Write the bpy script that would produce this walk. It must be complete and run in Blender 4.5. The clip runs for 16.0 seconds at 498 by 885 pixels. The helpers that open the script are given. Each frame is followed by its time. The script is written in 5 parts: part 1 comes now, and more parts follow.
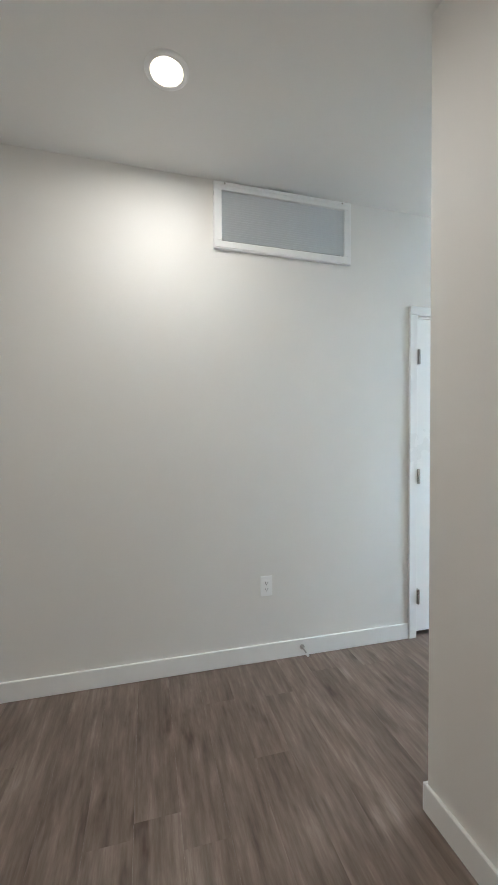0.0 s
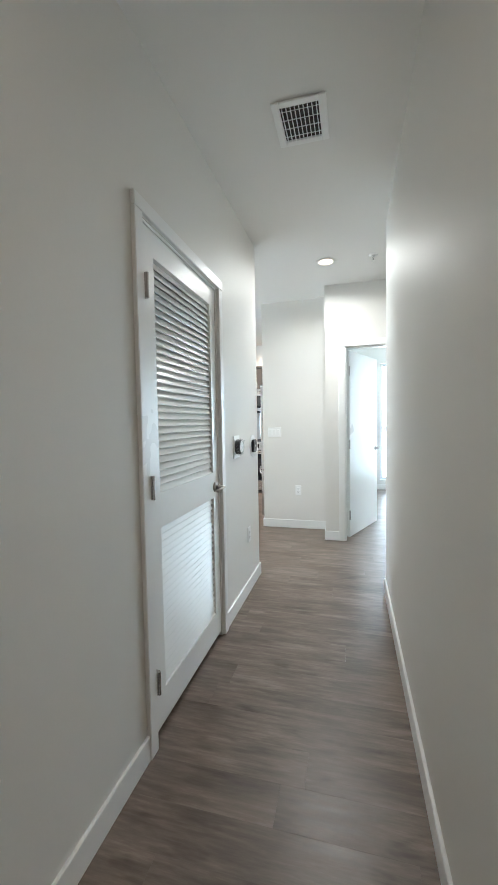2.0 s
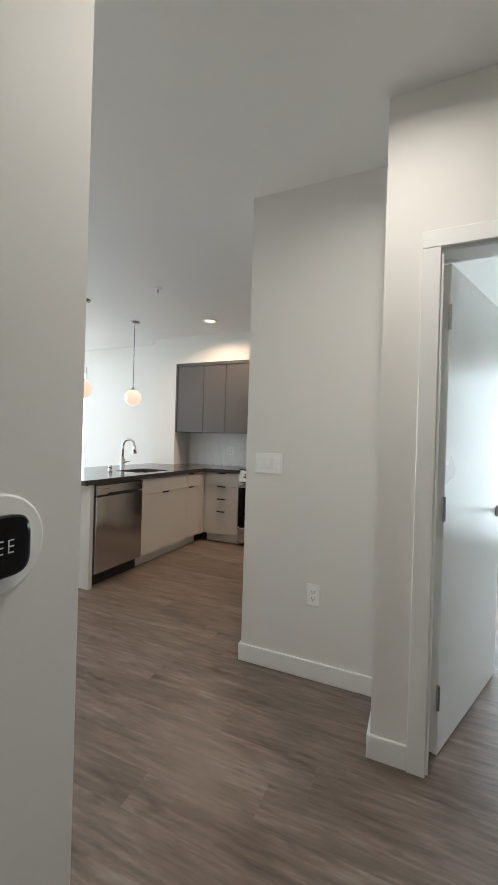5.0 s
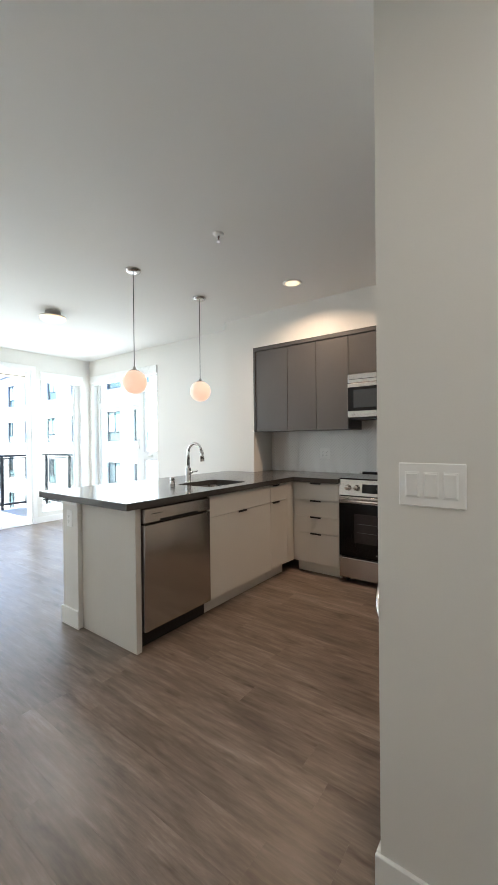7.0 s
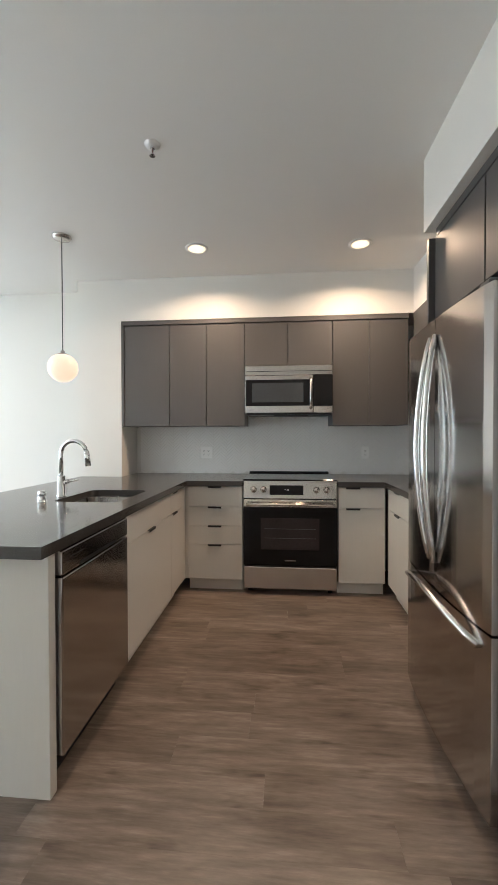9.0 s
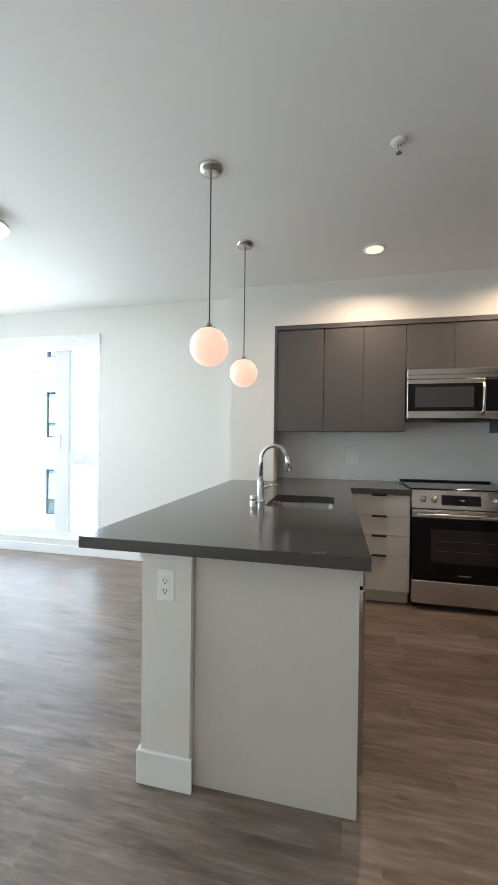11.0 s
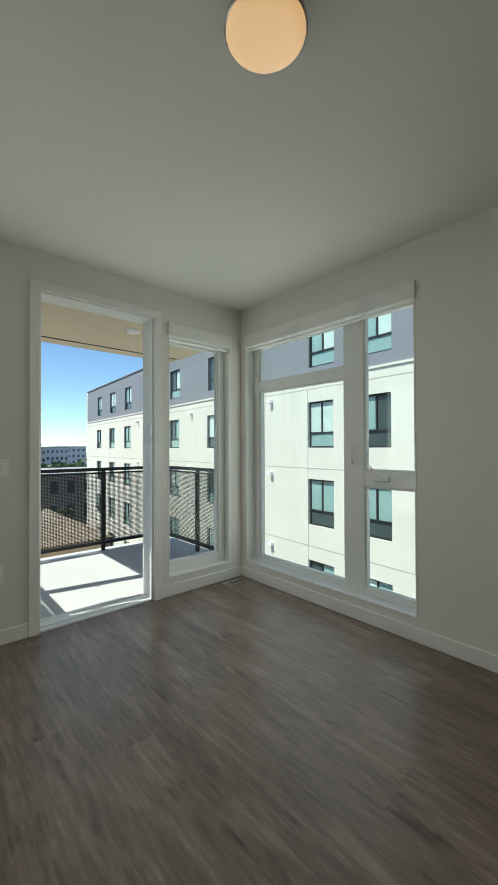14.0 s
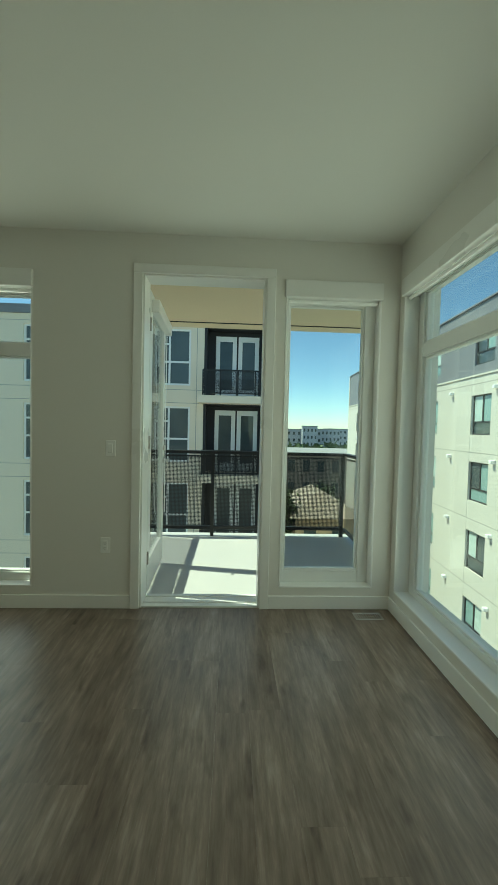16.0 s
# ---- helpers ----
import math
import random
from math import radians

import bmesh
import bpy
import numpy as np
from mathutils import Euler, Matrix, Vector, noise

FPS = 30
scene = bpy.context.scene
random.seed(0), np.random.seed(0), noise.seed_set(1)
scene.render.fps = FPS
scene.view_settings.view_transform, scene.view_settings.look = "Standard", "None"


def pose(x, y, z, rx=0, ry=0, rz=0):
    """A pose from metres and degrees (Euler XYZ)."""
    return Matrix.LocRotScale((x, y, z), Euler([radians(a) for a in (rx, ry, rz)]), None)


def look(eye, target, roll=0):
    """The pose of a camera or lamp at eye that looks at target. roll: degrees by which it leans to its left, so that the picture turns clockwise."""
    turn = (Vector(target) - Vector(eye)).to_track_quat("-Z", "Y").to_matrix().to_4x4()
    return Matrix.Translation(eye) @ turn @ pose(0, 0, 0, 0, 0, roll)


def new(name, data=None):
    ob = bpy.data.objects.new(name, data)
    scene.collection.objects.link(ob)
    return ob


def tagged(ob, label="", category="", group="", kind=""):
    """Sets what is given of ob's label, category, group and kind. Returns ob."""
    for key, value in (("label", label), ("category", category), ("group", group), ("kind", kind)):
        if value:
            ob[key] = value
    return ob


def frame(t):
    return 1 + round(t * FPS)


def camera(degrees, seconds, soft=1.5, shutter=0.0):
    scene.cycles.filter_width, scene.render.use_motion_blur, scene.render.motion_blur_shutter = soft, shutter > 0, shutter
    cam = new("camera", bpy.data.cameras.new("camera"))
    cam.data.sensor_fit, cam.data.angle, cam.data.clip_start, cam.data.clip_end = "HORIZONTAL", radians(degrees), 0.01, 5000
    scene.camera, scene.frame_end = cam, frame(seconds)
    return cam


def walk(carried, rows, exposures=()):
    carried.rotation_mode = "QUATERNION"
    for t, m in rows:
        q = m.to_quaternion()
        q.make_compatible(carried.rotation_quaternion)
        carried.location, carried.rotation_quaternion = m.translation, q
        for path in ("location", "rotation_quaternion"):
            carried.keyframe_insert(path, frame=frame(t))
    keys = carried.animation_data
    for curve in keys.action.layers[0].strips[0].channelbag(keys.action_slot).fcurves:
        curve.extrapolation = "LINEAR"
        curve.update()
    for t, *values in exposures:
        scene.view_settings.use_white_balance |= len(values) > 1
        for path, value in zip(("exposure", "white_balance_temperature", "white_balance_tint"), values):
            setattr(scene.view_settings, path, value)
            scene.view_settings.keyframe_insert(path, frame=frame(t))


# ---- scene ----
# ---- camera ----
cam = camera(65.9, 16.0)
PATH = [
    (0, (0.317, 0.187, 1.283), (0.833, 2.119, 1.253), -0.1),
    (0.5, (0.296, 0.579, 1.276), (1.208, 2.358, 1.217), -0.6),
    (1, (0.347, 0.948, 1.265), (1.704, 2.416, 1.213), -1.3),
    (1.5, (0.441, 1.285, 1.285), (2.181, 2.264, 1.187), -1.3),
    (2, (0.675, 1.526, 1.272), (2.605, 2.04, 1.168), -1.0),
    (2.5, (1.0, 1.693, 1.263), (2.992, 1.852, 1.171), -0.4),
    (3, (1.394, 1.788, 1.296), (3.392, 1.765, 1.208), 0.2),
    (3.5, (1.847, 1.759, 1.278), (3.846, 1.765, 1.223), 0.8),
    (4, (2.291, 1.721, 1.274), (4.285, 1.868, 1.216), 1.2),
    (4.5, (2.743, 1.697, 1.243), (4.702, 2.105, 1.235), 1.6),
    (5, (3.177, 1.648, 1.274), (5.009, 2.45, 1.265), 1.7),
    (5.2, (3.314, 1.655, 1.298), (5.06, 2.63, 1.269), 1.5),
    (7.3, (4.209, 2.366, 1.27), (5.815, 3.559, 1.259), -0.6),
    (7.5, (4.248, 2.486, 1.274), (5.958, 3.523, 1.249), -0.8),
    (8, (4.3, 2.778, 1.271), (6.204, 3.391, 1.251), -0.7),
    (8.2, (4.304, 2.882, 1.27), (6.251, 3.338, 1.242), -0.5),
    (10.3, (4.268, 3.945, 1.272), (6.267, 4.031, 1.243), 0.0),
    (10.5, (4.254, 4.035, 1.275), (6.249, 4.169, 1.245), 0.2),
    (11, (4.222, 4.187, 1.28), (6.172, 4.63, 1.268), 0.7),
    (11.5, (4.235, 4.292, 1.284), (6.058, 5.112, 1.268), 1.0),
    (12, (4.332, 4.437, 1.286), (5.98, 5.57, 1.281), 1.8),
    (12.5, (4.555, 4.648, 1.296), (6.061, 5.964, 1.307), 2.1),
    (13, (4.807, 4.96, 1.313), (6.256, 6.339, 1.34), 1.3),
    (13.5, (5.068, 5.248, 1.301), (6.466, 6.677, 1.328), 0.3),
    (14, (5.374, 5.492, 1.29), (6.696, 6.992, 1.317), -0.2),
    (14.5, (5.705, 5.645, 1.29), (6.844, 7.289, 1.306), 0.0),
    (15, (6.057, 5.662, 1.309), (6.879, 7.485, 1.281), 0.6),
    (15.5, (6.384, 5.649, 1.314), (6.831, 7.598, 1.254), 1.0),
    (16, (6.699, 5.697, 1.327), (6.788, 7.694, 1.253), 1.4),
]
EXPOSURES = [(0.0, 5.75, 4700, -1), (1.0, 5.5, 4750, -1), (1.5, 5.1, 4950, -1), (3.5, 4.0, 5200, -2), (5.0, 3.65, 5550, 3), (7.5, 3.5, 5700, 3), (8.0, 3.6, 5700, 3), (10.5, 3.8, 5450, 2), (11.0, 3.5, 5500, 2), (12.0, 2.65, 5850, 4),
             (12.5, 2.25, 6100, 5), (13.5, 1.55, 6250, 3), (14.0, 1.25, 6350, -4), (14.5, 1.1, 6500, -19), (15.0, 1.1, 6400, -24), (16.0, 1.1, 6800, -26)]
walk(cam, [(t, look(eye, target, roll)) for t, eye, target, roll in PATH], EXPOSURES)

# ---- world and sun ----
SUN_EL, SUN_AZ = 58.0, 280.0          # degrees; azimuth from +y towards +x
world = bpy.data.worlds.new("sky")
scene.world = world
world.use_nodes = True
wn = world.node_tree
sky = wn.nodes.new("ShaderNodeTexSky")
sky.sky_type, sky.sun_disc = "NISHITA", False
sky.sun_elevation, sky.sun_rotation = radians(SUN_EL), radians(SUN_AZ)
wn.links.new(sky.outputs[0], wn.nodes["Background"].inputs[0])
wn.nodes["Background"].inputs[1].default_value = 0.085
sky.air_density, sky.dust_density, sky.ozone_density = 0.75, 0.1, 4.0
scene.cycles.max_bounces, scene.cycles.diffuse_bounces, scene.cycles.transparent_max_bounces = 14, 8, 24
sun_dir = Vector((math.sin(radians(SUN_AZ)) * math.cos(radians(SUN_EL)), math.cos(radians(SUN_AZ)) * math.cos(radians(SUN_EL)), math.sin(radians(SUN_EL))))
sun = new("sun", bpy.data.lights.new("sun", "SUN"))
sun.data.energy, sun.data.angle, sun.data.color = 2.6, radians(0.5), (1.0, 0.95, 0.88)
sun.matrix_world = look(sun_dir * 60, (0, 0, 0))


def sky_lamp(at, towards, width, height, power):
    """The sky's light in the opening of a window."""
    ob = new("window_daylight", bpy.data.lights.new("window_daylight", "AREA"))
    ob.data.shape, ob.data.size, ob.data.size_y, ob.data.energy, ob.data.color = "RECTANGLE", width, height, power, (1.0, 0.965, 0.915)
    ob.matrix_world = look(at, towards)


sky_lamp((7.93, 7.54, 1.30), (5.0, 7.54, 1.30), 1.60, 2.10, 2.5)      # living-room window
sky_lamp((6.49, 8.52, 1.22), (6.49, 5.0, 1.22), 0.80, 2.20, 0.9)      # balcony door
sky_lamp((7.415, 8.52, 1.28), (7.415, 5.0, 1.28), 0.62, 2.05, 0.62)   # window beside the balcony door
sky_lamp((4.79, 8.52, 1.28), (4.79, 5.0, 1.28), 0.90, 2.05, 3.2)     # second window of the balcony wall
sky_lamp((8.12, -0.065, 1.235), (5.0, -0.065, 1.235), 2.0, 2.0, 2.5)    # bedroom window


# ---- materials ----
def nodes_of(name):
    m = bpy.data.materials.new(name)
    m.use_nodes = True
    t = m.node_tree
    return m, t, t.nodes["Principled BSDF"]


def coords(t, scale=(1, 1, 1), offset=None):
    tc = t.nodes.new("ShaderNodeTexCoord")
    mp = t.nodes.new("ShaderNodeMapping")
    mp.inputs["Scale"].default_value = scale
    t.links.new(tc.outputs["Object"], mp.inputs["Vector"])
    if offset is not None:
        t.links.new(offset, mp.inputs["Location"])
    return mp.outputs["Vector"]


def noise_of(t, vec, scale, detail=4.0, rough=0.55):
    n = t.nodes.new("ShaderNodeTexNoise")
    n.inputs["Scale"].default_value, n.inputs["Detail"].default_value, n.inputs["Roughness"].default_value = scale, detail, rough
    t.links.new(vec, n.inputs["Vector"])
    return n.outputs["Fac"]


def ramp(t, fac, stops):
    r = t.nodes.new("ShaderNodeValToRGB")
    e = r.color_ramp.elements
    while len(e) < len(stops):
        e.new(0.5)
    for el, (p, c) in zip(e, stops):
        el.position, el.color = p, (*c, 1)
    t.links.new(fac, r.inputs["Fac"])
    return r.outputs["Color"]


def bump(t, bsdf, height, strength, distance):
    b = t.nodes.new("ShaderNodeBump")
    b.inputs["Strength"].default_value, b.inputs["Distance"].default_value = strength, distance
    t.links.new(height, b.inputs["Height"])
    t.links.new(b.outputs["Normal"], bsdf.inputs["Normal"])


def surface(name, color, rough=0.5, metal=0.0, vary=0.06, big=1.2, fine=60.0, relief=0.1, depth=0.001, stretch=(1, 1, 1), rvary=0.08):
    """A plain surface with broad and fine variation of colour and gloss, and a fine relief."""
    m, t, b = nodes_of(name)
    vec = coords(t, stretch)
    n1, n2 = noise_of(t, vec, big), noise_of(t, vec, fine)
    mix = t.nodes.new("ShaderNodeMath")
    mix.operation = "MULTIPLY_ADD"
    t.links.new(n2, mix.inputs[0])
    mix.inputs[1].default_value = 0.5
    half = t.nodes.new("ShaderNodeMath")
    half.operation = "MULTIPLY"
    half.inputs[1].default_value = 0.5
    t.links.new(n1, half.inputs[0])
    t.links.new(half.outputs[0], mix.inputs[2])
    lo, hi = [max(0.0, c * (1 - vary)) for c in color], [min(1.0, c * (1 + vary)) for c in color]
    t.links.new(ramp(t, mix.outputs[0], [(0.3, lo), (0.7, hi)]), b.inputs["Base Color"])
    rr = t.nodes.new("ShaderNodeMapRange")
    rr.inputs["From Min"].default_value, rr.inputs["From Max"].default_value = 0.3, 0.7
    rr.inputs["To Min"].default_value, rr.inputs["To Max"].default_value = max(0.0, rough - rvary), min(1.0, rough + rvary)
    t.links.new(n1, rr.inputs["Value"])
    t.links.new(rr.outputs["Result"], b.inputs["Roughness"])
    b.inputs["Metallic"].default_value = metal
    if relief:
        bump(t, b, n2, relief, depth)
    return m


def wood_floor(name):
    m, t, b = nodes_of(name)
    info = t.nodes.new("ShaderNodeObjectInfo")
    geo = t.nodes.new("ShaderNodeNewGeometry")
    add = t.nodes.new("ShaderNodeMath")
    t.links.new(info.outputs["Random"], add.inputs[0])
    t.links.new(geo.outputs["Random Per Island"], add.inputs[1])
    shift = t.nodes.new("ShaderNodeCombineXYZ")
    mul = t.nodes.new("ShaderNodeMath")
    mul.operation, mul.inputs[1].default_value = "MULTIPLY", 37.0
    t.links.new(add.outputs[0], mul.inputs[0])
    for i in range(3):
        t.links.new(mul.outputs[0], shift.inputs[i])
    tc = t.nodes.new("ShaderNodeNewGeometry")
    mp = t.nodes.new("ShaderNodeMapping")
    t.links.new(tc.outputs["Position"], mp.inputs["Vector"])
    t.links.new(shift.outputs[0], mp.inputs["Location"])
    mp.inputs["Scale"].default_value = (1, 0.10, 1)
    grain = noise_of(t, mp.outputs["Vector"], 42.0, 9.0, 0.66)
    mp2 = t.nodes.new("ShaderNodeMapping")
    t.links.new(tc.outputs["Position"], mp2.inputs["Vector"])
    t.links.new(shift.outputs[0], mp2.inputs["Location"])
    mp2.inputs["Scale"].default_value = (1, 0.26, 1)
    broad = noise_of(t, mp2.outputs["Vector"], 8.0, 5.0, 0.62)
    knot = noise_of(t, mp2.outputs["Vector"], 13.0, 3.0, 0.6)
    s1 = t.nodes.new("ShaderNodeMath")
    s1.operation = "MULTIPLY_ADD"
    t.links.new(grain, s1.inputs[0])
    s1.inputs[1].default_value = 0.56
    s2 = t.nodes.new("ShaderNodeMath")
    s2.operation = "MULTIPLY_ADD"
    t.links.new(broad, s2.inputs[0])
    s2.inputs[1].default_value = 0.44
    s3 = t.nodes.new("ShaderNodeMath")
    s3.operation = "FRACT"
    t.links.new(add.outputs[0], s3.inputs[0])
    s4 = t.nodes.new("ShaderNodeMath")
    s4.operation = "MULTIPLY_ADD"
    t.links.new(s3.outputs[0], s4.inputs[0])
    s4.inputs[1].default_value, s4.inputs[2].default_value = 0.05, -0.025
    t.links.new(s4.outputs[0], s2.inputs[2])
    t.links.new(s2.outputs[0], s1.inputs[2])
    col = ramp(t, s1.outputs[0], [(0.33, (0.095, 0.069, 0.053)), (0.45, (0.158, 0.120, 0.094)), (0.55, (0.222, 0.175, 0.142)), (0.68, (0.345, 0.285, 0.24))])
    dark = t.nodes.new("ShaderNodeMix")
    dark.data_type, dark.blend_type = "RGBA", "MULTIPLY"
    dark.inputs["Factor"].default_value = 1.0
    t.links.new(col, dark.inputs["A"])
    t.links.new(ramp(t, knot, [(0.25, (0.45, 0.40, 0.37)), (0.34, (0.78, 0.75, 0.73)), (0.42, (1, 1, 1)), (1.0, (1, 1, 1))]), dark.inputs["B"])
    t.links.new(dark.outputs["Result"], b.inputs["Base Color"])
    rr = t.nodes.new("ShaderNodeMapRange")
    rr.inputs["From Min"].default_value, rr.inputs["From Max"].default_value = 0.3, 0.7
    rr.inputs["To Min"].default_value, rr.inputs["To Max"].default_value = 0.29, 0.45
    t.links.new(grain, rr.inputs["Value"])
    t.links.new(rr.outputs["Result"], b.inputs["Roughness"])
    bump(t, b, grain, 0.12, 0.0012)
    return m


def quartz(name):
    m, t, b = nodes_of(name)
    vec = coords(t)
    speck, cloud = noise_of(t, vec, 240.0, 3.0), noise_of(t, vec, 2.2, 6.0, 0.6)
    thin = t.nodes.new("ShaderNodeMath")
    thin.operation, thin.inputs[1].default_value, thin.inputs[2].default_value = "COMPARE", 0.52, 0.0016
    t.links.new(cloud, thin.inputs[0])
    gate = t.nodes.new("ShaderNodeMath")
    gate.operation, gate.inputs[1].default_value = "GREATER_THAN", 0.62
    t.links.new(noise_of(t, vec, 5.5, 2.0), gate.inputs[0])
    both = t.nodes.new("ShaderNodeMath")
    both.operation = "MULTIPLY"
    t.links.new(thin.outputs[0], both.inputs[0])
    t.links.new(gate.outputs[0], both.inputs[1])
    base = ramp(t, speck, [(0.35, (0.052, 0.048, 0.045)), (0.65, (0.075, 0.07, 0.066))])
    mix = t.nodes.new("ShaderNodeMix")
    mix.data_type = "RGBA"
    t.links.new(both.outputs[0], mix.inputs["Factor"])
    t.links.new(base, mix.inputs["A"])
    mix.inputs["B"].default_value = (0.4, 0.38, 0.36, 1)
    t.links.new(mix.outputs["Result"], b.inputs["Base Color"])
    b.inputs["Roughness"].default_value = 0.16
    return m


def glass(name, tint=(0.965, 0.99, 0.98)):
    """Thin window glass: clear, with mirror reflections that grow at a slant."""
    m, t, b = nodes_of(name)
    t.nodes.remove(b)
    tr, gl, fr, pw, mx = (t.nodes.new(k) for k in ("ShaderNodeBsdfTransparent", "ShaderNodeBsdfGlossy", "ShaderNodeLayerWeight", "ShaderNodeMath", "ShaderNodeMixShader"))
    tr.inputs[0].default_value = (*tint, 1)
    gl.inputs["Roughness"].default_value = 0.0
    pw.operation, pw.inputs[1].default_value = "POWER", 4.0
    t.links.new(fr.outputs["Facing"], pw.inputs[0])
    ad = t.nodes.new("ShaderNodeMath")
    ad.operation, ad.inputs[1].default_value, ad.inputs[2].default_value = "MULTIPLY_ADD", 0.8, 0.025
    t.links.new(pw.outputs[0], ad.inputs[0])
    t.links.new(ad.outputs[0], mx.inputs[0])
    t.links.new(tr.outputs[0], mx.inputs[1])
    t.links.new(gl.outputs[0], mx.inputs[2])
    t.links.new(mx.outputs[0], t.nodes["Material Output"].inputs["Surface"])
    return m


def glow(name, color, strength, base=0.6):
    m, t, b = nodes_of(name)
    b.inputs["Base Color"].default_value = (base, base, base, 1)
    b.inputs["Emission Color"].default_value = (*color, 1)
    b.inputs["Emission Strength"].default_value = strength
    b.inputs["Roughness"].default_value = 0.3
    return m


def perforated(name):
    """Dark sheet metal with a fine regular grid of round holes."""
    m, t, b = nodes_of(name)
    b.inputs["Base Color"].default_value = (0.03, 0.03, 0.032, 1)
    b.inputs["Roughness"].default_value, b.inputs["Metallic"].default_value = 0.5, 0.3
    tc = t.nodes.new("ShaderNodeTexCoord")
    sep = t.nodes.new("ShaderNodeSeparateXYZ")
    t.links.new(tc.outputs["Object"], sep.inputs[0])
    along = t.nodes.new("ShaderNodeMath")
    t.links.new(sep.outputs[0], along.inputs[0])
    t.links.new(sep.outputs[1], along.inputs[1])
    squares = []
    for src in (along.outputs[0], sep.outputs[2]):
        w = t.nodes.new("ShaderNodeMath")
        w.operation, w.inputs[1].default_value = "MULTIPLY", 1 / 0.017
        t.links.new(src, w.inputs[0])
        f = t.nodes.new("ShaderNodeMath")
        f.operation = "FRACT"
        t.links.new(w.outputs[0], f.inputs[0])
        c = t.nodes.new("ShaderNodeMath")
        c.operation, c.inputs[1].default_value = "SUBTRACT", 0.5
        t.links.new(f.outputs[0], c.inputs[0])
        q = t.nodes.new("ShaderNodeMath")
        q.operation = "MULTIPLY"
        t.links.new(c.outputs[0], q.inputs[0])
        t.links.new(c.outputs[0], q.inputs[1])
        squares.append(q.outputs[0])
    s = t.nodes.new("ShaderNodeMath")
    t.links.new(squares[0], s.inputs[0])
    t.links.new(squares[1], s.inputs[1])
    g = t.nodes.new("ShaderNodeMath")
    g.operation, g.inputs[1].default_value = "GREATER_THAN", 0.435 ** 2
    t.links.new(s.outputs[0], g.inputs[0])
    t.links.new(g.outputs[0], b.inputs["Alpha"])
    return m


def brick_mat(name):
    m, t, b = nodes_of(name)
    vec = coords(t)
    br = t.nodes.new("ShaderNodeTexBrick")
    br.inputs["Scale"].default_value = 4.0
    br.inputs["Color1"].default_value, br.inputs["Color2"].default_value = (0.42, 0.15, 0.11, 1), (0.32, 0.11, 0.085, 1)
    br.inputs["Mortar"].default_value = (0.3, 0.25, 0.22, 1)
    t.links.new(vec, br.inputs["Vector"])
    t.links.new(br.outputs["Color"], b.inputs["Base Color"])
    b.inputs["Roughness"].default_value = 0.9
    return m


PAINT = surface("wall_paint", (0.785, 0.77, 0.735), 0.6, vary=0.012, big=0.8, fine=190, relief=0.10, depth=0.0006)
CEIL = surface("ceiling_paint", (0.80, 0.79, 0.765), 0.8, vary=0.01, big=0.6, fine=150, relief=0.08, depth=0.0006)
TRIM = surface("trim_paint", (0.87, 0.87, 0.855), 0.32, vary=0.012, fine=40, relief=0.04, depth=0.0004)
PLASTIC = surface("white_plastic", (0.91, 0.91, 0.90), 0.3, vary=0.01, relief=0)
VINYL = surface("white_vinyl", (0.84, 0.85, 0.84), 0.35, vary=0.01, relief=0)
SLOT = surface("dark_slot", (0.02, 0.02, 0.02), 0.6, vary=0.05, relief=0)
FLOOR = wood_floor("vinyl_planks")
QUARTZ = quartz("dark_quartz")
CABINET = surface("greige_laminate", (0.68, 0.655, 0.605), 0.42, vary=0.02, fine=90, relief=0.03, depth=0.0003, stretch=(1, 1, 0.1))
DARKCAB = surface("charcoal_laminate", (0.088, 0.084, 0.082), 0.42, vary=0.04, fine=90, relief=0.03, depth=0.0003, stretch=(1, 1, 0.1))
STEEL = surface("brushed_steel", (0.60, 0.57, 0.54), 0.27, 1.0, vary=0.05, big=2, fine=220, relief=0.05, depth=0.0003, stretch=(0.04, 0.04, 1))
STEELD = surface("dark_brushed_steel", (0.30, 0.285, 0.27), 0.30, 1.0, vary=0.06, big=2, fine=220, relief=0.05, depth=0.0003, stretch=(1, 1, 0.04))
STEELF = surface("fridge_steel", (0.52, 0.505, 0.49), 0.14, 1.0, vary=0.05, big=2, fine=220, relief=0.04, depth=0.0003, stretch=(1, 1, 0.04))
BRIGHT = surface("satin_bright_steel", (0.80, 0.79, 0.78), 0.2, 1.0, vary=0.03, relief=0)
CHROME = surface("chrome", (0.82, 0.82, 0.83), 0.08, 1.0, vary=0.02, relief=0, rvary=0.03)
NICKEL = surface("satin_nickel", (0.52, 0.50, 0.48), 0.28, 1.0, vary=0.04, relief=0.02)
BLACKGLASS = surface("black_glass", (0.008, 0.008, 0.009), 0.06, vary=0.1, relief=0, rvary=0.02)
BLACKGLASS.node_tree.nodes["Principled BSDF"].inputs["Specular IOR Level"].default_value = 0.28
BLACK = surface("black_metal", (0.022, 0.022, 0.024), 0.45, 0.2, vary=0.1, fine=150, relief=0.05, depth=0.0003)
CASE = surface("grey_case", (0.07, 0.07, 0.072), 0.45, vary=0.08, fine=300, relief=0.1, depth=0.0004)
TILE = surface("white_glazed_tile", (0.88, 0.88, 0.87), 0.14, vary=0.02, relief=0.03, depth=0.0004)
GROUT = surface("grout", (0.72, 0.71, 0.69), 0.9, vary=0.05, fine=300, relief=0.2)
GLASS = glass("window_glass")
FARGLASS = surface("far_window_glass", (0.27, 0.40, 0.39), 0.04, vary=0.25, big=0.5, relief=0.0, rvary=0.02)
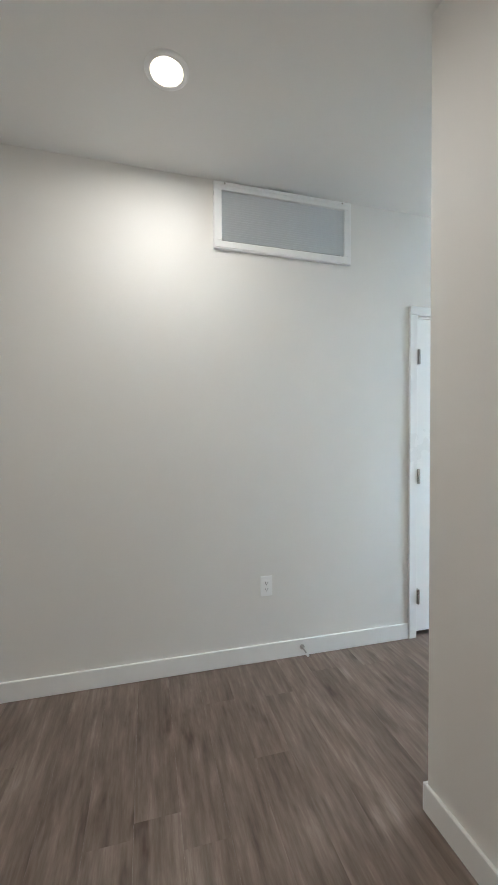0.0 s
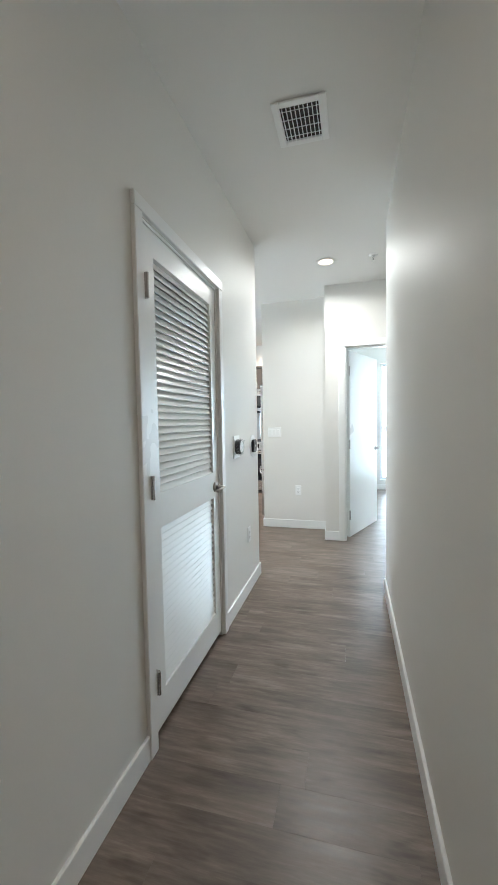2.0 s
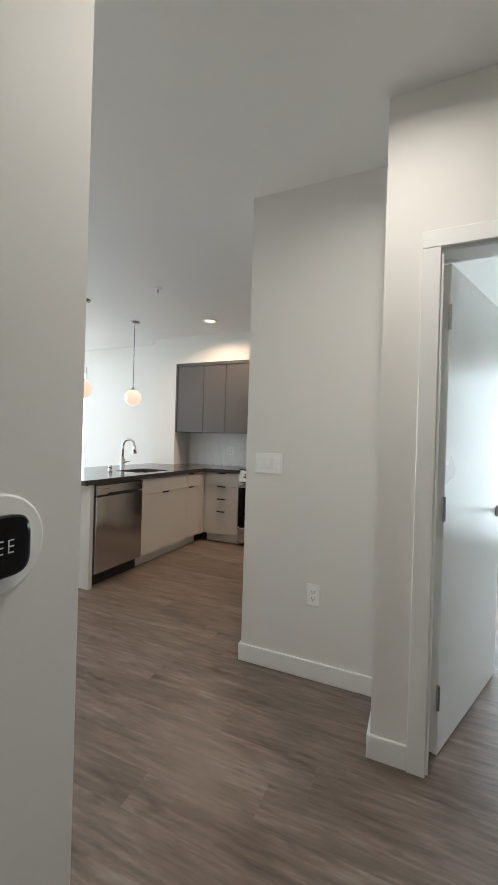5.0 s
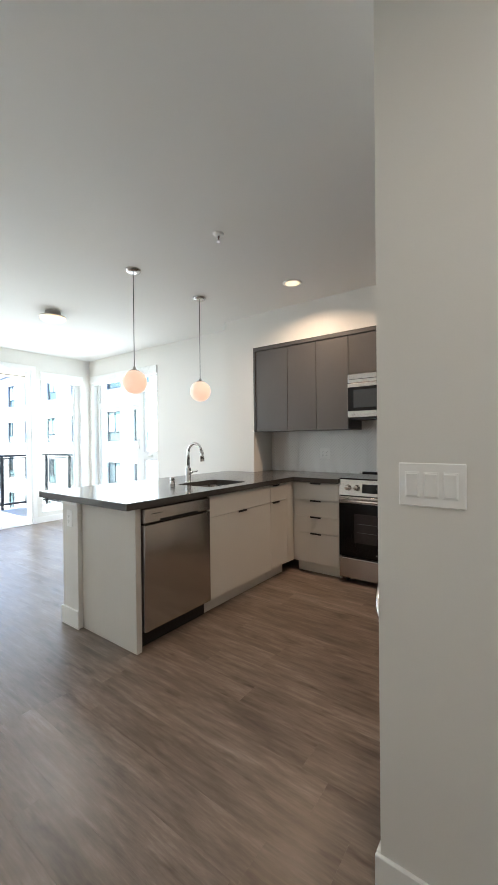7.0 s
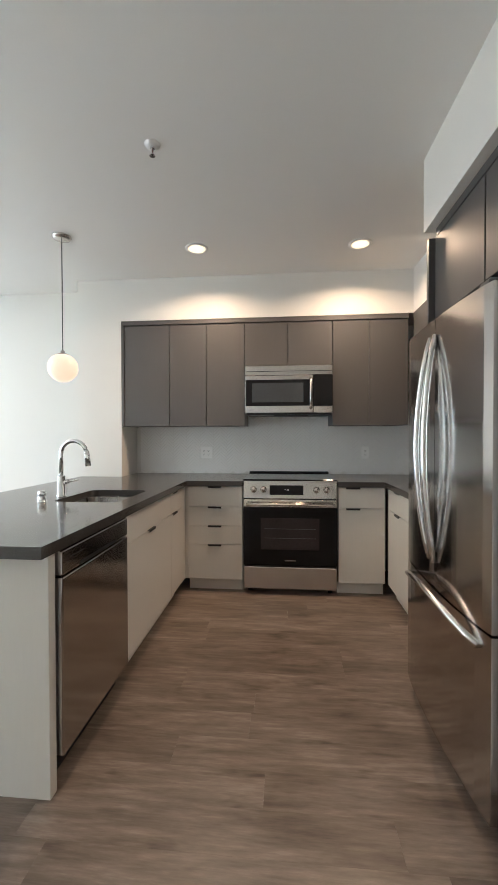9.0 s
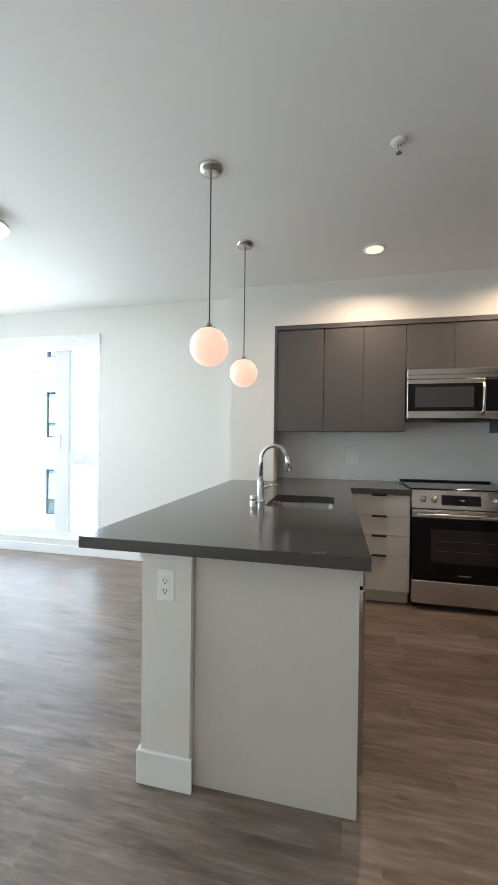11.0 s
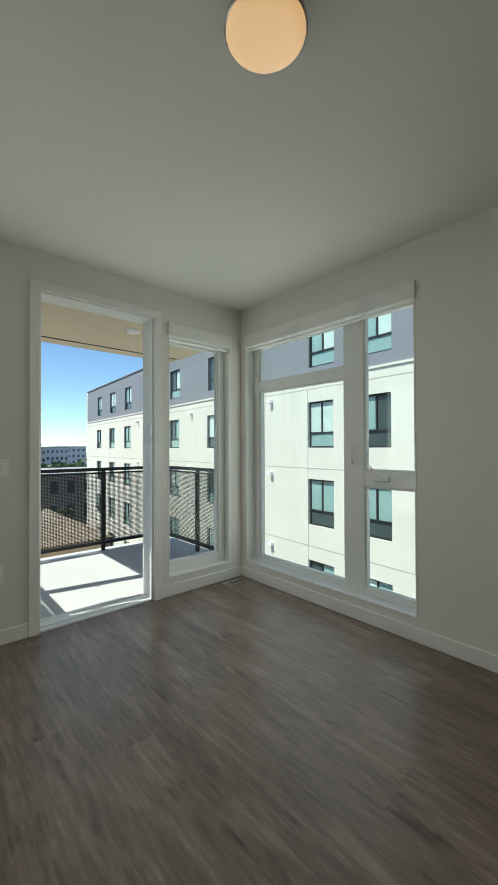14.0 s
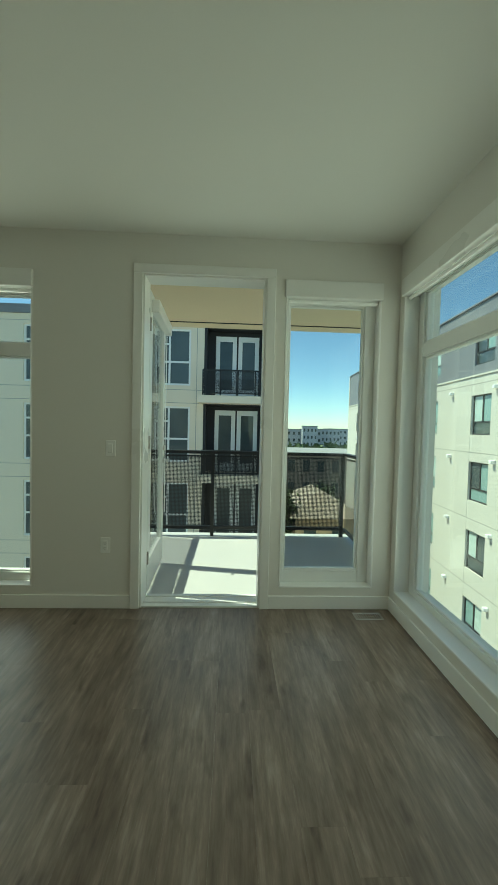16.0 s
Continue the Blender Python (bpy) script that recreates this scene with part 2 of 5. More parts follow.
DARKPANE = surface("far_dark_glass", (0.06, 0.08, 0.085), 0.04, vary=0.3, big=0.6, relief=0.0, rvary=0.02)
GREYPANE = surface("far_grey_glass", (0.085, 0.105, 0.11), 0.05, vary=0.3, big=0.6, relief=0.0, rvary=0.02)
CURTAIN = surface("pale_blind", (0.55, 0.66, 0.63), 0.25, vary=0.1, relief=0.0)
STUCCO = surface("white_stucco", (0.67, 0.64, 0.575), 0.85, vary=0.035, big=0.35, fine=26, relief=0.25, depth=0.004)
CREAM = surface("cream_stucco", (0.82, 0.73, 0.59), 0.85, vary=0.035, big=0.35, fine=26, relief=0.25, depth=0.004)
GREYST = surface("grey_stucco", (0.21, 0.215, 0.245), 0.8, vary=0.05, big=0.3, fine=26, relief=0.25, depth=0.004)
JOINT = surface("control_joint", (0.36, 0.345, 0.31), 0.9, relief=0)
CHARST = surface("charcoal_cladding", (0.028, 0.028, 0.033), 0.7, vary=0.1, relief=0.1)
DECK = surface("balcony_coating", (0.54, 0.54, 0.535), 0.75, vary=0.06, big=1.5, fine=90, relief=0.3, depth=0.002)
SOFFIT = surface("tan_soffit", (0.76, 0.64, 0.47), 0.8, vary=0.04, relief=0.15)
PERF = perforated("perforated_metal")
BRICK = brick_mat("red_brick")
ROOFT = surface("roof_tiles", (0.33, 0.27, 0.22), 0.9, vary=0.25, big=2, fine=12, relief=0.6, depth=0.03)
ROOFG = surface("flat_roof", (0.36, 0.35, 0.34), 0.9, vary=0.12, relief=0.2)
TANST = surface("tan_stucco", (0.62, 0.47, 0.31), 0.85, vary=0.06, relief=0.2, depth=0.004)
BARK = surface("bark", (0.10, 0.07, 0.05), 0.9, vary=0.3, relief=0.5, depth=0.02)
LEAF = surface("foliage", (0.085, 0.12, 0.042), 0.6, vary=0.45, big=1.2, fine=9, relief=0.2)
LEAFR = surface("red_foliage", (0.16, 0.05, 0.035), 0.6, vary=0.4, big=1.2, fine=9, relief=0.2)
GROUND = surface("paved_ground", (0.24, 0.225, 0.20), 0.9, vary=0.3, big=0.05, fine=3, relief=0.2)
HAZE1 = surface("far_grey_block", (0.46, 0.48, 0.52), 0.8, vary=0.08, relief=0)
HAZE2 = surface("far_orange_block", (0.58, 0.34, 0.13), 0.8, vary=0.08, relief=0)
LIT = glow("led_disc", (1.0, 0.66, 0.34), 0.14)
LITBIG = glow("led_panel", (1.0, 0.56, 0.26), 0.27, 0.4)
OPAL = glow("opal_glass", (1.0, 0.55, 0.35), 0.09, 0.35)
DIGIT = glow("blue_digits", (0.5, 0.75, 1.0), 0.0010)


# ---- builders ----
WM = {}


def thing(name, at=(0, 0, 0), label="", category="", group="", kind="", turn=0.0):
    ob = new(name)
    ob.empty_display_size = 0.1
    m = pose(*at, 0, 0, turn)
    ob.matrix_basis = m
    WM[ob] = m
    return tagged(ob, label, category, group, kind)


def mesh_of(name, bm, material):
    me = bpy.data.meshes.new(name)
    bm.normal_update()
    bm.to_mesh(me)
    bm.free()
    me.materials.append(material)
    return me


def part(name, bm, material, parent, label="", local=False, smooth=False):
    """Links a bmesh, given in world places unless local, as one mesh under parent."""
    me = mesh_of(name, bm, material)
    if not local:
        me.transform(WM[parent].inverted())
    if smooth:
        for p in me.polygons:
            p.use_smooth = True
    ob = new(name, me)
    ob.parent = parent
    WM[ob] = WM[parent].copy()
    return tagged(ob, label)


def solid(name, bm, material, label="", category="", group="", kind="", smooth=False):
    """A top-level thing of one mesh, its origin at its base."""
    me = mesh_of(name, bm, material)
    co = np.array([v.co for v in me.vertices])
    lo, hi = co.min(0), co.max(0)
    at = Vector(((lo[0] + hi[0]) / 2, (lo[1] + hi[1]) / 2, lo[2]))
    me.transform(Matrix.Translation(-at))
    if smooth:
        for p in me.polygons:
            p.use_smooth = True
    ob = new(name, me)
    ob.location = at
    WM[ob] = Matrix.Translation(at)
    return tagged(ob, label, category, group, kind)


def box(x0, x1, y0, y1, z0, z1, bev=0.0, bm=None, seg=1):
    """Adds a box, with bevelled edges if asked, to bm."""
    b = bmesh.new()
    bmesh.ops.create_cube(b, size=1.0)
    for v in b.verts:
        v.co = Vector(((x0 + x1) / 2 + v.co.x * (x1 - x0), (y0 + y1) / 2 + v.co.y * (y1 - y0), (z0 + z1) / 2 + v.co.z * (z1 - z0)))
    if bev:
        bmesh.ops.bevel(b, geom=b.edges[:], offset=bev, segments=seg, profile=0.5, affect="EDGES")
    return merge(bm, b)


def merge(bm, b):
    if bm is None:
        return b
    me = bpy.data.meshes.new("tmp")
    b.to_mesh(me)
    b.free()
    bm.from_mesh(me)
    bpy.data.meshes.remove(me)
    return bm


def boxes(*rows, bev=0.0):
    bm = bmesh.new()
    for r in rows:
        box(*r, bev=bev, bm=bm)
    return bm


def lathe(profile, at, seg=32, axis="z", bm=None):
    """A turned shape: (radius, height) pairs about an axis through at."""
    b = bmesh.new()
    rings = []
    for r, h in profile:
        ring = []
        for i in range(seg if r > 1e-6 else 1):
            a = 2 * math.pi * i / seg
            p = Vector((r * math.cos(a), r * math.sin(a), h))
            if axis == "y":
                p = Vector((p.x, -p.z, p.y))
            elif axis == "x":
                p = Vector((-p.z, p.x, p.y))
            ring.append(b.verts.new(p + Vector(at)))
        rings.append(ring)
    for lo, hi in zip(rings, rings[1:]):
        n = max(len(lo), len(hi))
        for i in range(n):
            j = (i + 1) % n
            q = [lo[i % len(lo)], lo[j % len(lo)], hi[j % len(hi)], hi[i % len(hi)]]
            q = list(dict.fromkeys(q))
            if len(q) > 2:
                b.faces.new(q)
    bmesh.ops.recalc_face_normals(b, faces=b.faces[:])
    return merge(bm, b)


def tube(points, r, seg=12, bm=None, flat=1.0):
    """A round bar along points."""
    b = bmesh.new()
    pts = [Vector(p) for p in points]
    up = Vector((0.13, 0.31, 0.94)).normalized()
    rings = []
    for i, p in enumerate(pts):
        d = (pts[min(i + 1, len(pts) - 1)] - pts[max(i - 1, 0)]).normalized()
        s = d.cross(up).normalized()
        u = s.cross(d)
        rings.append([b.verts.new(p + s * (r * math.cos(2 * math.pi * k / seg)) + u * (r * flat * math.sin(2 * math.pi * k / seg))) for k in range(seg)])
    for lo, hi in zip(rings, rings[1:]):
        for k in range(seg):
            b.faces.new((lo[k], lo[(k + 1) % seg], hi[(k + 1) % seg], hi[k]))
    b.faces.new(rings[0][::-1])
    b.faces.new(rings[-1])
    bmesh.ops.recalc_face_normals(b, faces=b.faces[:])
    return merge(bm, b)


def arc(n, f):
    return [f(i / (n - 1)) for i in range(n)]


# ---- the shell ----
H = 2.68                       # ceiling height
E_IN, N_IN = 7.90, 8.48        # inner faces of the east and the balcony wall
E_OUT, N_OUT = 8.16, 8.66


def wall(name, bm, label, material=None):
    return solid(name, bm, material or PAINT, label, "wall", kind="structure")


LOUV = (1.972, 2.808, 2.045)          # closet door opening: x0, x1, height
BED = (0.72, 1.585, 2.035)            # bedroom door opening: y0, y1, height
BALC = (6.05, 6.925, 2.40)            # balcony door opening
SIDE = (7.065, 7.765, 0.155, 2.39)    # window beside the balcony door
LEFT = (4.30, 5.285, 0.155, 2.39)     # second window in the balcony wall
EWIN = (6.675, 8.405, 0.155, 2.40)    # living-room window: y0, y1, z0, z1
BWIN = (-1.15, 1.02, 0.17, 2.30)      # bedroom window

wall("wall_hall_north", boxes((-1.2, LOUV[0], 2.275, 2.395, 0, H), (LOUV[1], 3.64, 2.275, 2.395, 0, H), (LOUV[0], LOUV[1], 2.275, 2.395, LOUV[2], H)), "off-white painted hallway wall with a closet opening")
wall("wall_living_west", boxes((3.64, 3.76, 2.275, 8.48, 0, H)), "off-white painted living-room wall")
wall("wall_closet", boxes((1.6, 1.7, 2.395, 3.3, 0, H), (3.1, 3.2, 2.395, 3.3, 0, H), (1.7, 3.1, 3.2, 3.3, 0, H)), "plain closet walls behind the louvred door")
wall("wall_hall_south", boxes((1.24, 3.63, 1.16, 1.28, 0, H)), "off-white painted hallway wall")
wall("wall_entry_east", boxes((1.24, 1.36, -1.6, 1.16, 0, H)), "off-white painted entry wall")
wall("wall_passage_west", boxes((3.51, 3.63, -2.6, 1.16, 0, H)), "off-white painted passage wall")
wall("wall_entry_west", boxes((-1.32, -1.2, -1.6, 2.395, 0, H)), "off-white painted entry wall")
wall("wall_entry_south", boxes((-1.32, 1.36, -1.72, -1.6, 0, H)), "off-white painted entry wall")
wall("wall_passage_south", boxes((3.51, 4.94, -2.72, -2.6, 0, H)), "off-white painted passage wall")
wall("wall_bedroom_west", boxes((4.82, 4.94, BED[1], 1.79, 0, H), (4.82, 4.94, -2.6, BED[0], 0, H), (4.82, 4.94, BED[0], BED[1], BED[2], H)), "off-white painted wall with the bedroom doorway")
wall("wall_alcove", boxes((4.94, 5.22, 1.67, 1.79, 0, H)), "short off-white painted return wall")
wall("wall_switches", boxes((5.22, 5.345, 1.67, 2.555, 0, H)), "off-white painted stub wall beside the refrigerator")
wall("wall_kitchen_south", boxes((5.345, E_OUT, 1.67, 1.84, 0, H)), "off-white kitchen wall behind the cabinets")
wall("wall_kitchen_east", boxes((8.02, E_OUT, 1.84, 4.74, 0, H), (7.65, E_OUT, 4.74, 5.145, 0, H)), "off-white kitchen wall with a cabinet niche")
wall("wall_living_east", boxes((E_IN, E_OUT, 5.145, EWIN[0], 0, H), (E_IN, E_OUT, EWIN[1], N_OUT, 0, H), (E_IN, E_OUT, EWIN[0], EWIN[1], 0, EWIN[2]), (E_IN, E_OUT, EWIN[0], EWIN[1], EWIN[3], H)), "off-white painted wall with a tall window")
wall("wall_balcony", boxes((3.64, LEFT[0], N_IN, N_OUT, 0, H), (LEFT[1], BALC[0], N_IN, N_OUT, 0, H), (BALC[1], SIDE[0], N_IN, N_OUT, 0, H), (SIDE[1], E_IN, N_IN, N_OUT, 0, H),
     (LEFT[0], LEFT[1], N_IN, N_OUT, 0, LEFT[2]), (LEFT[0], LEFT[1], N_IN, N_OUT, LEFT[3], H), (BALC[0], BALC[1], N_IN, N_OUT, BALC[2], H),
     (SIDE[0], SIDE[1], N_IN, N_OUT, 0, SIDE[2]), (SIDE[0], SIDE[1], N_IN, N_OUT, SIDE[3], H)), "off-white painted wall with a balcony door and windows")
wall("wall_bedroom_east", boxes((8.08, 8.30, -2.6, BWIN[0], 0, H), (8.08, 8.30, BWIN[1], 1.67, 0, H), (8.08, 8.30, BWIN[0], BWIN[1], 0, BWIN[2]), (8.08, 8.30, BWIN[0], BWIN[1], BWIN[3], H)), "white bedroom wall with a wide window")
wall("wall_bedroom_south", boxes((4.94, 8.30, -2.72, -2.6, 0, H)), "white bedroom wall")
wall("wall_kitchen_soffit", boxes((7.65, 8.02, 1.84, 4.74, 2.31, H), (6.355, 7.65, 1.84, 2.20, 2.31, H), (5.345, 6.355, 1.84, 2.575, 2.31, H)), "off-white painted soffit over the kitchen cabinets")
solid("ceiling", boxes((-1.32, 8.30, -2.72, N_OUT, H, H + 0.2)), CEIL, "smooth white painted ceiling", "ceiling", kind="structure")
solid("floor", boxes((-1.32, 8.30, -2.72, N_OUT, -0.25, -0.006)), GROUT, "subfloor under the plank floor", "floor", kind="structure")

# baseboards: x0, x1, y0, y1
BB, BT = 0.098, 0.013


def baseboard(x0, x1, y0, y1):
    solid("baseboard", box(x0, x1, y0, y1, 0.0, BB, bev=0.003), TRIM, "white painted flat baseboard", "baseboard", kind="structure")


for row in [(-1.2, 1.918, 2.275 - BT, 2.275), (2.864, 3.76 + BT, 2.275 - BT, 2.275), (3.76, 3.76 + BT, 2.275, 8.48), (1.24 - BT, 3.63 + BT, 1.28, 1.28 + BT), (1.24 - BT, 1.24, -1.6, 1.28),
            (3.63, 3.63 + BT, -2.6, 1.28), (4.82 - BT, 4.82, 1.652, 1.79 + BT), (4.82 - BT, 4.82, -2.6, 0.652), (4.82, 5.22 - BT, 1.79, 1.79 + BT), (5.22 - BT, 5.22, 1.79, 2.555 + BT), (5.22, 5.345, 2.555, 2.555 + BT),
            (E_IN - BT, E_IN, 5.145 + BT, 8.467), (7.65, E_IN, 5.145, 5.145 + BT), (3.76 + BT, 5.984, N_IN - BT, N_IN), (6.99, E_IN, N_IN - BT, N_IN),
            (8.08 - BT, 8.08, -2.6, 1.67 - BT), (4.94, 8.08, 1.67 - BT, 1.67), (4.94, 4.94 + BT, -2.6, 0.66)]:
    baseboard(*row)


# ---- windows ----
def window_unit(name, axis, face, glass_at, span, z, splits, label, head=True):
    """A window in an opening. axis: the way its wall runs; face: inner wall face; glass_at: the glass plane; splits: columns (a0, a1, [(z0, z1), ...]) of glass."""
    def bx(a0, a1, d0, d1, z0, z1, bev=0.0, bm=None):
        return box(a0, a1, d0, d1, z0, z1, bev, bm) if axis == "x" else box(d0, d1, a0, a1, z0, z1, bev, bm)
    w = thing(name, ((span[0] + span[1]) / 2, face, z[0]) if axis == "x" else (face, (span[0] + span[1]) / 2, z[0]), label, "window", kind="structure")
    f0, f1 = glass_at - 0.035, glass_at + 0.035
    frame_bm = bmesh.new()
    zt = z[1]
    edges = [span[0]] + [v for c in splits for v in c[:2]] + [span[1]]
    for a0, a1 in zip(edges[0::2], edges[1::2]):
        bx(a0, a1, f0, f1, z[0], zt, 0.003, frame_bm)
    for a0, a1, panes in splits:
        zs = [z[0]] + [v for p in panes for v in p] + [zt]
        for z0, z1 in zip(zs[0::2], zs[1::2]):
            if z1 - z0 > 0.004:
                bx(a0 - 0.002, a1 + 0.002, f0 + 0.003, f1 - 0.003, z0, z1, 0.003, frame_bm)
    part("window_frame", frame_bm, VINYL, w)
    for a0, a1, panes in splits:
        for z0, z1 in panes:
            bead = bmesh.new()
            for r in ((a0, a0 + 0.014, z0, z1), (a1 - 0.014, a1, z0, z1), (a0 + 0.014, a1 - 0.014, z0, z0 + 0.014), (a0 + 0.014, a1 - 0.014, z1 - 0.014, z1)):
                bx(r[0], r[1], glass_at - 0.02, glass_at + 0.02, r[2], r[3], 0.002, bead)
            part("glazing_bead", bead, VINYL, w)
            p = part("pane", bx(a0, a1, glass_at - 0.003, glass_at + 0.003, z0, z1), GLASS, w, "clear window glass")
            p.visible_shadow = False
    part("window_sill", bx(span[0] + 0.002, span[1] - 0.002, face - 0.004, f0, z[0], z[0] + 0.012, 0.003), TRIM, w)
    jl = bmesh.new()
    for a0, a1 in ((span[0], span[0] + 0.012), (span[1] - 0.012, span[1])):
        bx(a0, a1, face - 0.003, f0, z[0] + 0.012, z[1] - 0.115, 0.002, jl)
    part("jamb_liner", jl, TRIM, w)
    if head:
        part("shade_pocket", bx(span[0] - 0.006, span[1] + 0.006, face - 0.022, face + 0.09, z[1] - 0.115, z[1] + 0.004, 0.003), TRIM, w, "white fascia over a roller shade")
        r = bx(span[0] + 0.02, span[1] - 0.02, face + 0.015, face + 0.045, z[1] - 0.145, z[1] - 0.119, 0.008)
        part("shade_hem", r, PLASTIC, w)
    return w


ew = window_unit("window_1", "y", E_IN, 8.04, (EWIN[0], EWIN[1]), (EWIN[2], EWIN[3]),
                 [(6.725, 7.135, [(0.205, 0.99), (1.108, 2.305)]), (7.315, 8.325, [(0.205, 1.852), (1.943, 2.295)])], "tall white-framed window with a fixed pane and a casement")
window_unit("window_2", "x", N_IN, 8.60, (SIDE[0], SIDE[1]), (SIDE[2], SIDE[3]), [(7.105, 7.675, [(0.255, 2.255)])], "tall narrow white-framed window beside the balcony door")
window_unit("window_3", "x", N_IN, 8.60, (LEFT[0], LEFT[1]), (LEFT[2], LEFT[3]), [(4.34, 4.66, [(0.225, 1.81), (1.90, 2.25)]), (4.76, 5.245, [(0.225, 1.81), (1.90, 2.25)])], "white-framed window with a transom pane")
window_unit("window_4", "y", 8.08, 8.20, (BWIN[0], BWIN[1]), (BWIN[2], BWIN[3]),
            [(-1.10, -0.56, [(0.2, 2.28)]), (-0.42, 0.14, [(0.2, 1.07), (1.14, 2.27)]), (0.274, 0.73, [(0.2, 1.87), (1.95, 2.27)]), (0.87, 0.98, [(0.2, 1.07), (1.14, 2.27)])], "wide white-framed bedroom window", head=False)
# casement hardware
part("latch_handle", tube([(7.995, 7.235, 1.31), (7.985, 7.235, 1.30), (7.982, 7.235, 1.25), (7.99, 7.235, 1.18), (8.0, 7.235, 1.16)], 0.009), PLASTIC, ew, "white sash latch", smooth=True)
crank = bmesh.new()
box(7.975, 8.004, 6.92, 7.03, 1.035, 1.07, 0.006, crank)
tube([(7.985, 7.0, 1.07), (7.965, 7.02, 1.09), (7.95, 7.05, 1.15)], 0.006, bm=crank)
part("crank_handle", crank, PLASTIC, ew, "white window crank")


# ---- door casings ----
def casing(axis, face, a0, a1, top, sign, label, width=0.055, thick=0.018):
    """Flat trim round an opening in a wall; sign: the side to which it stands proud."""
    c = thing("door_trim", (a0, face, 0) if axis == "x" else (face, a0, 0), label, "door trim", kind="structure")
    d0, d1 = sorted((face, face + sign * thick))
    for r in ((a0 - width, a0, 0, top), (a1, a1 + width, 0, top), (a0 - width, a1 + width, top, top + width)):
        bm = box(r[0], r[1], d0, d1, r[2], r[3], 0.003) if axis == "x" else box(d0, d1, r[0], r[1], r[2], r[3], 0.003)
        part("trim_board", bm, TRIM, c)
    return c


casing("x", 2.275, LOUV[0], LOUV[1], LOUV[2], -1, "white flat casing round the closet door")
casing("y", 4.82, BED[0], BED[1], BED[2], -1, "white flat casing round the bedroom door", 0.067)
casing("x", N_IN, BALC[0], BALC[1], BALC[2], -1, "white flat casing round the balcony door", 0.065)


def jambs(axis, d0, d1, a0, a1, top):
    j = thing("door_frame", ((a0, d0, 0) if axis == "x" else (d0, a0, 0)), "white painted door jamb lining", "door frame", kind="structure")
    for r in ((a0, a0 + 0.012, 0, top), (a1 - 0.012, a1, 0, top), (a0 + 0.012, a1 - 0.012, top - 0.012, top)):
        bm = box(r[0], r[1], d0, d1, r[2], r[3], 0.002) if axis == "x" else box(d0, d1, r[0], r[1], r[2], r[3], 0.002)
        part("jamb", bm, TRIM, j)
    return j


jambs("x", 2.277, 2.394, LOUV[0], LOUV[1], LOUV[2])
jambs("y", 4.822, 4.938, BED[0], BED[1], BED[2])
jambs("x", N_IN + 0.002, N_OUT - 0.002, BALC[0], BALC[1], BALC[2])


# ---- doors ----
def lever(parent, at, out, along, local=False):
    """A round rose with a flat lever; out: the way the door faces, along: the way the lever points (unit vectors)."""
    o, a, p = Vector(out), Vector(along), Vector(at)
    bm = tube([p, p + o * 0.008], 0.030, 24)
    tube([p + o * 0.008, p + o * 0.05], 0.011, 12, bm)
    tube([p + o * 0.05 - a * 0.012, p + o * 0.056 + a * 0.05, p + o * 0.058 + a * 0.12], 0.0115, 12, bm, 0.6)
    return part("door_handle", bm, NICKEL, parent, "satin nickel lever handle", local, True)


def hinge(parent, x, y, z, axis="x", local=False):
    bm = box(x - 0.008, x + 0.012, y - 0.004, y + 0.027, z - 0.045, z + 0.045) if axis == "x" else box(x - 0.005, x + 0.003, y - 0.012, y + 0.004, z - 0.045, z + 0.045)
    tube([(x, y - 0.006, z - 0.046), (x, y - 0.006, z + 0.046)], 0.006, 8, bm)
    return part("hinge", bm, NICKEL, parent, "satin nickel hinge", local)


# louvred closet door, its face near the wall face
lx0, lx1, ly = LOUV[0] + 0.015, LOUV[1] - 0.015, 2.283
ld = thing("door_1", (lx0, ly, 0.008), "white painted closet door with two louvred panels, closed", "door", kind="structure")
s0, s1 = lx0 + 0.102, lx1 - 0.078
part("door_rails", boxes((lx0, s0, ly, ly + 0.035, 0.03, 2.03), (s1, lx1, ly, ly + 0.035, 0.03, 2.03), (s0, s1, ly, ly + 0.035, 0.03, 0.172), (s0, s1, ly, ly + 0.035, 0.846, 0.992), (s0, s1, ly, ly + 0.035, 1.93, 2.03)), TRIM, ld)
slat_me = None
for z0, z1 in ((0.172, 0.846), (0.992, 1.93)):
    n = int(round((z1 - z0) / 0.0305))
    for i in range(n):
        zc = z0 + (i + 0.5) * (z1 - z0) / n
        if slat_me is None:
            bm = box(-(s1 - s0) / 2, (s1 - s0) / 2, -0.0205, 0.0205, -0.003, 0.003, 0.0012)
            bmesh.ops.rotate(bm, verts=bm.verts[:], cent=(0, 0, 0), matrix=Matrix.Rotation(radians(60), 3, "X"))
            slat_me = mesh_of("slat", bm, TRIM)
        s = new("slat", slat_me)
        s.parent = ld
        s.location = ((s0 + s1) / 2 - lx0, 0.019, zc - 0.008)
for z in (0.265, 1.03, 1.785):
    hinge(ld, lx0 - 0.010, 2.256, z)
lever(ld, (2.742, ly, 0.905), (0, -1, 0), (-1, 0, 0))
part("strike_plate", box(lx1 - 0.002, lx1 + 0.001, ly + 0.004, ly + 0.02, 0.87, 0.94), NICKEL, ld)

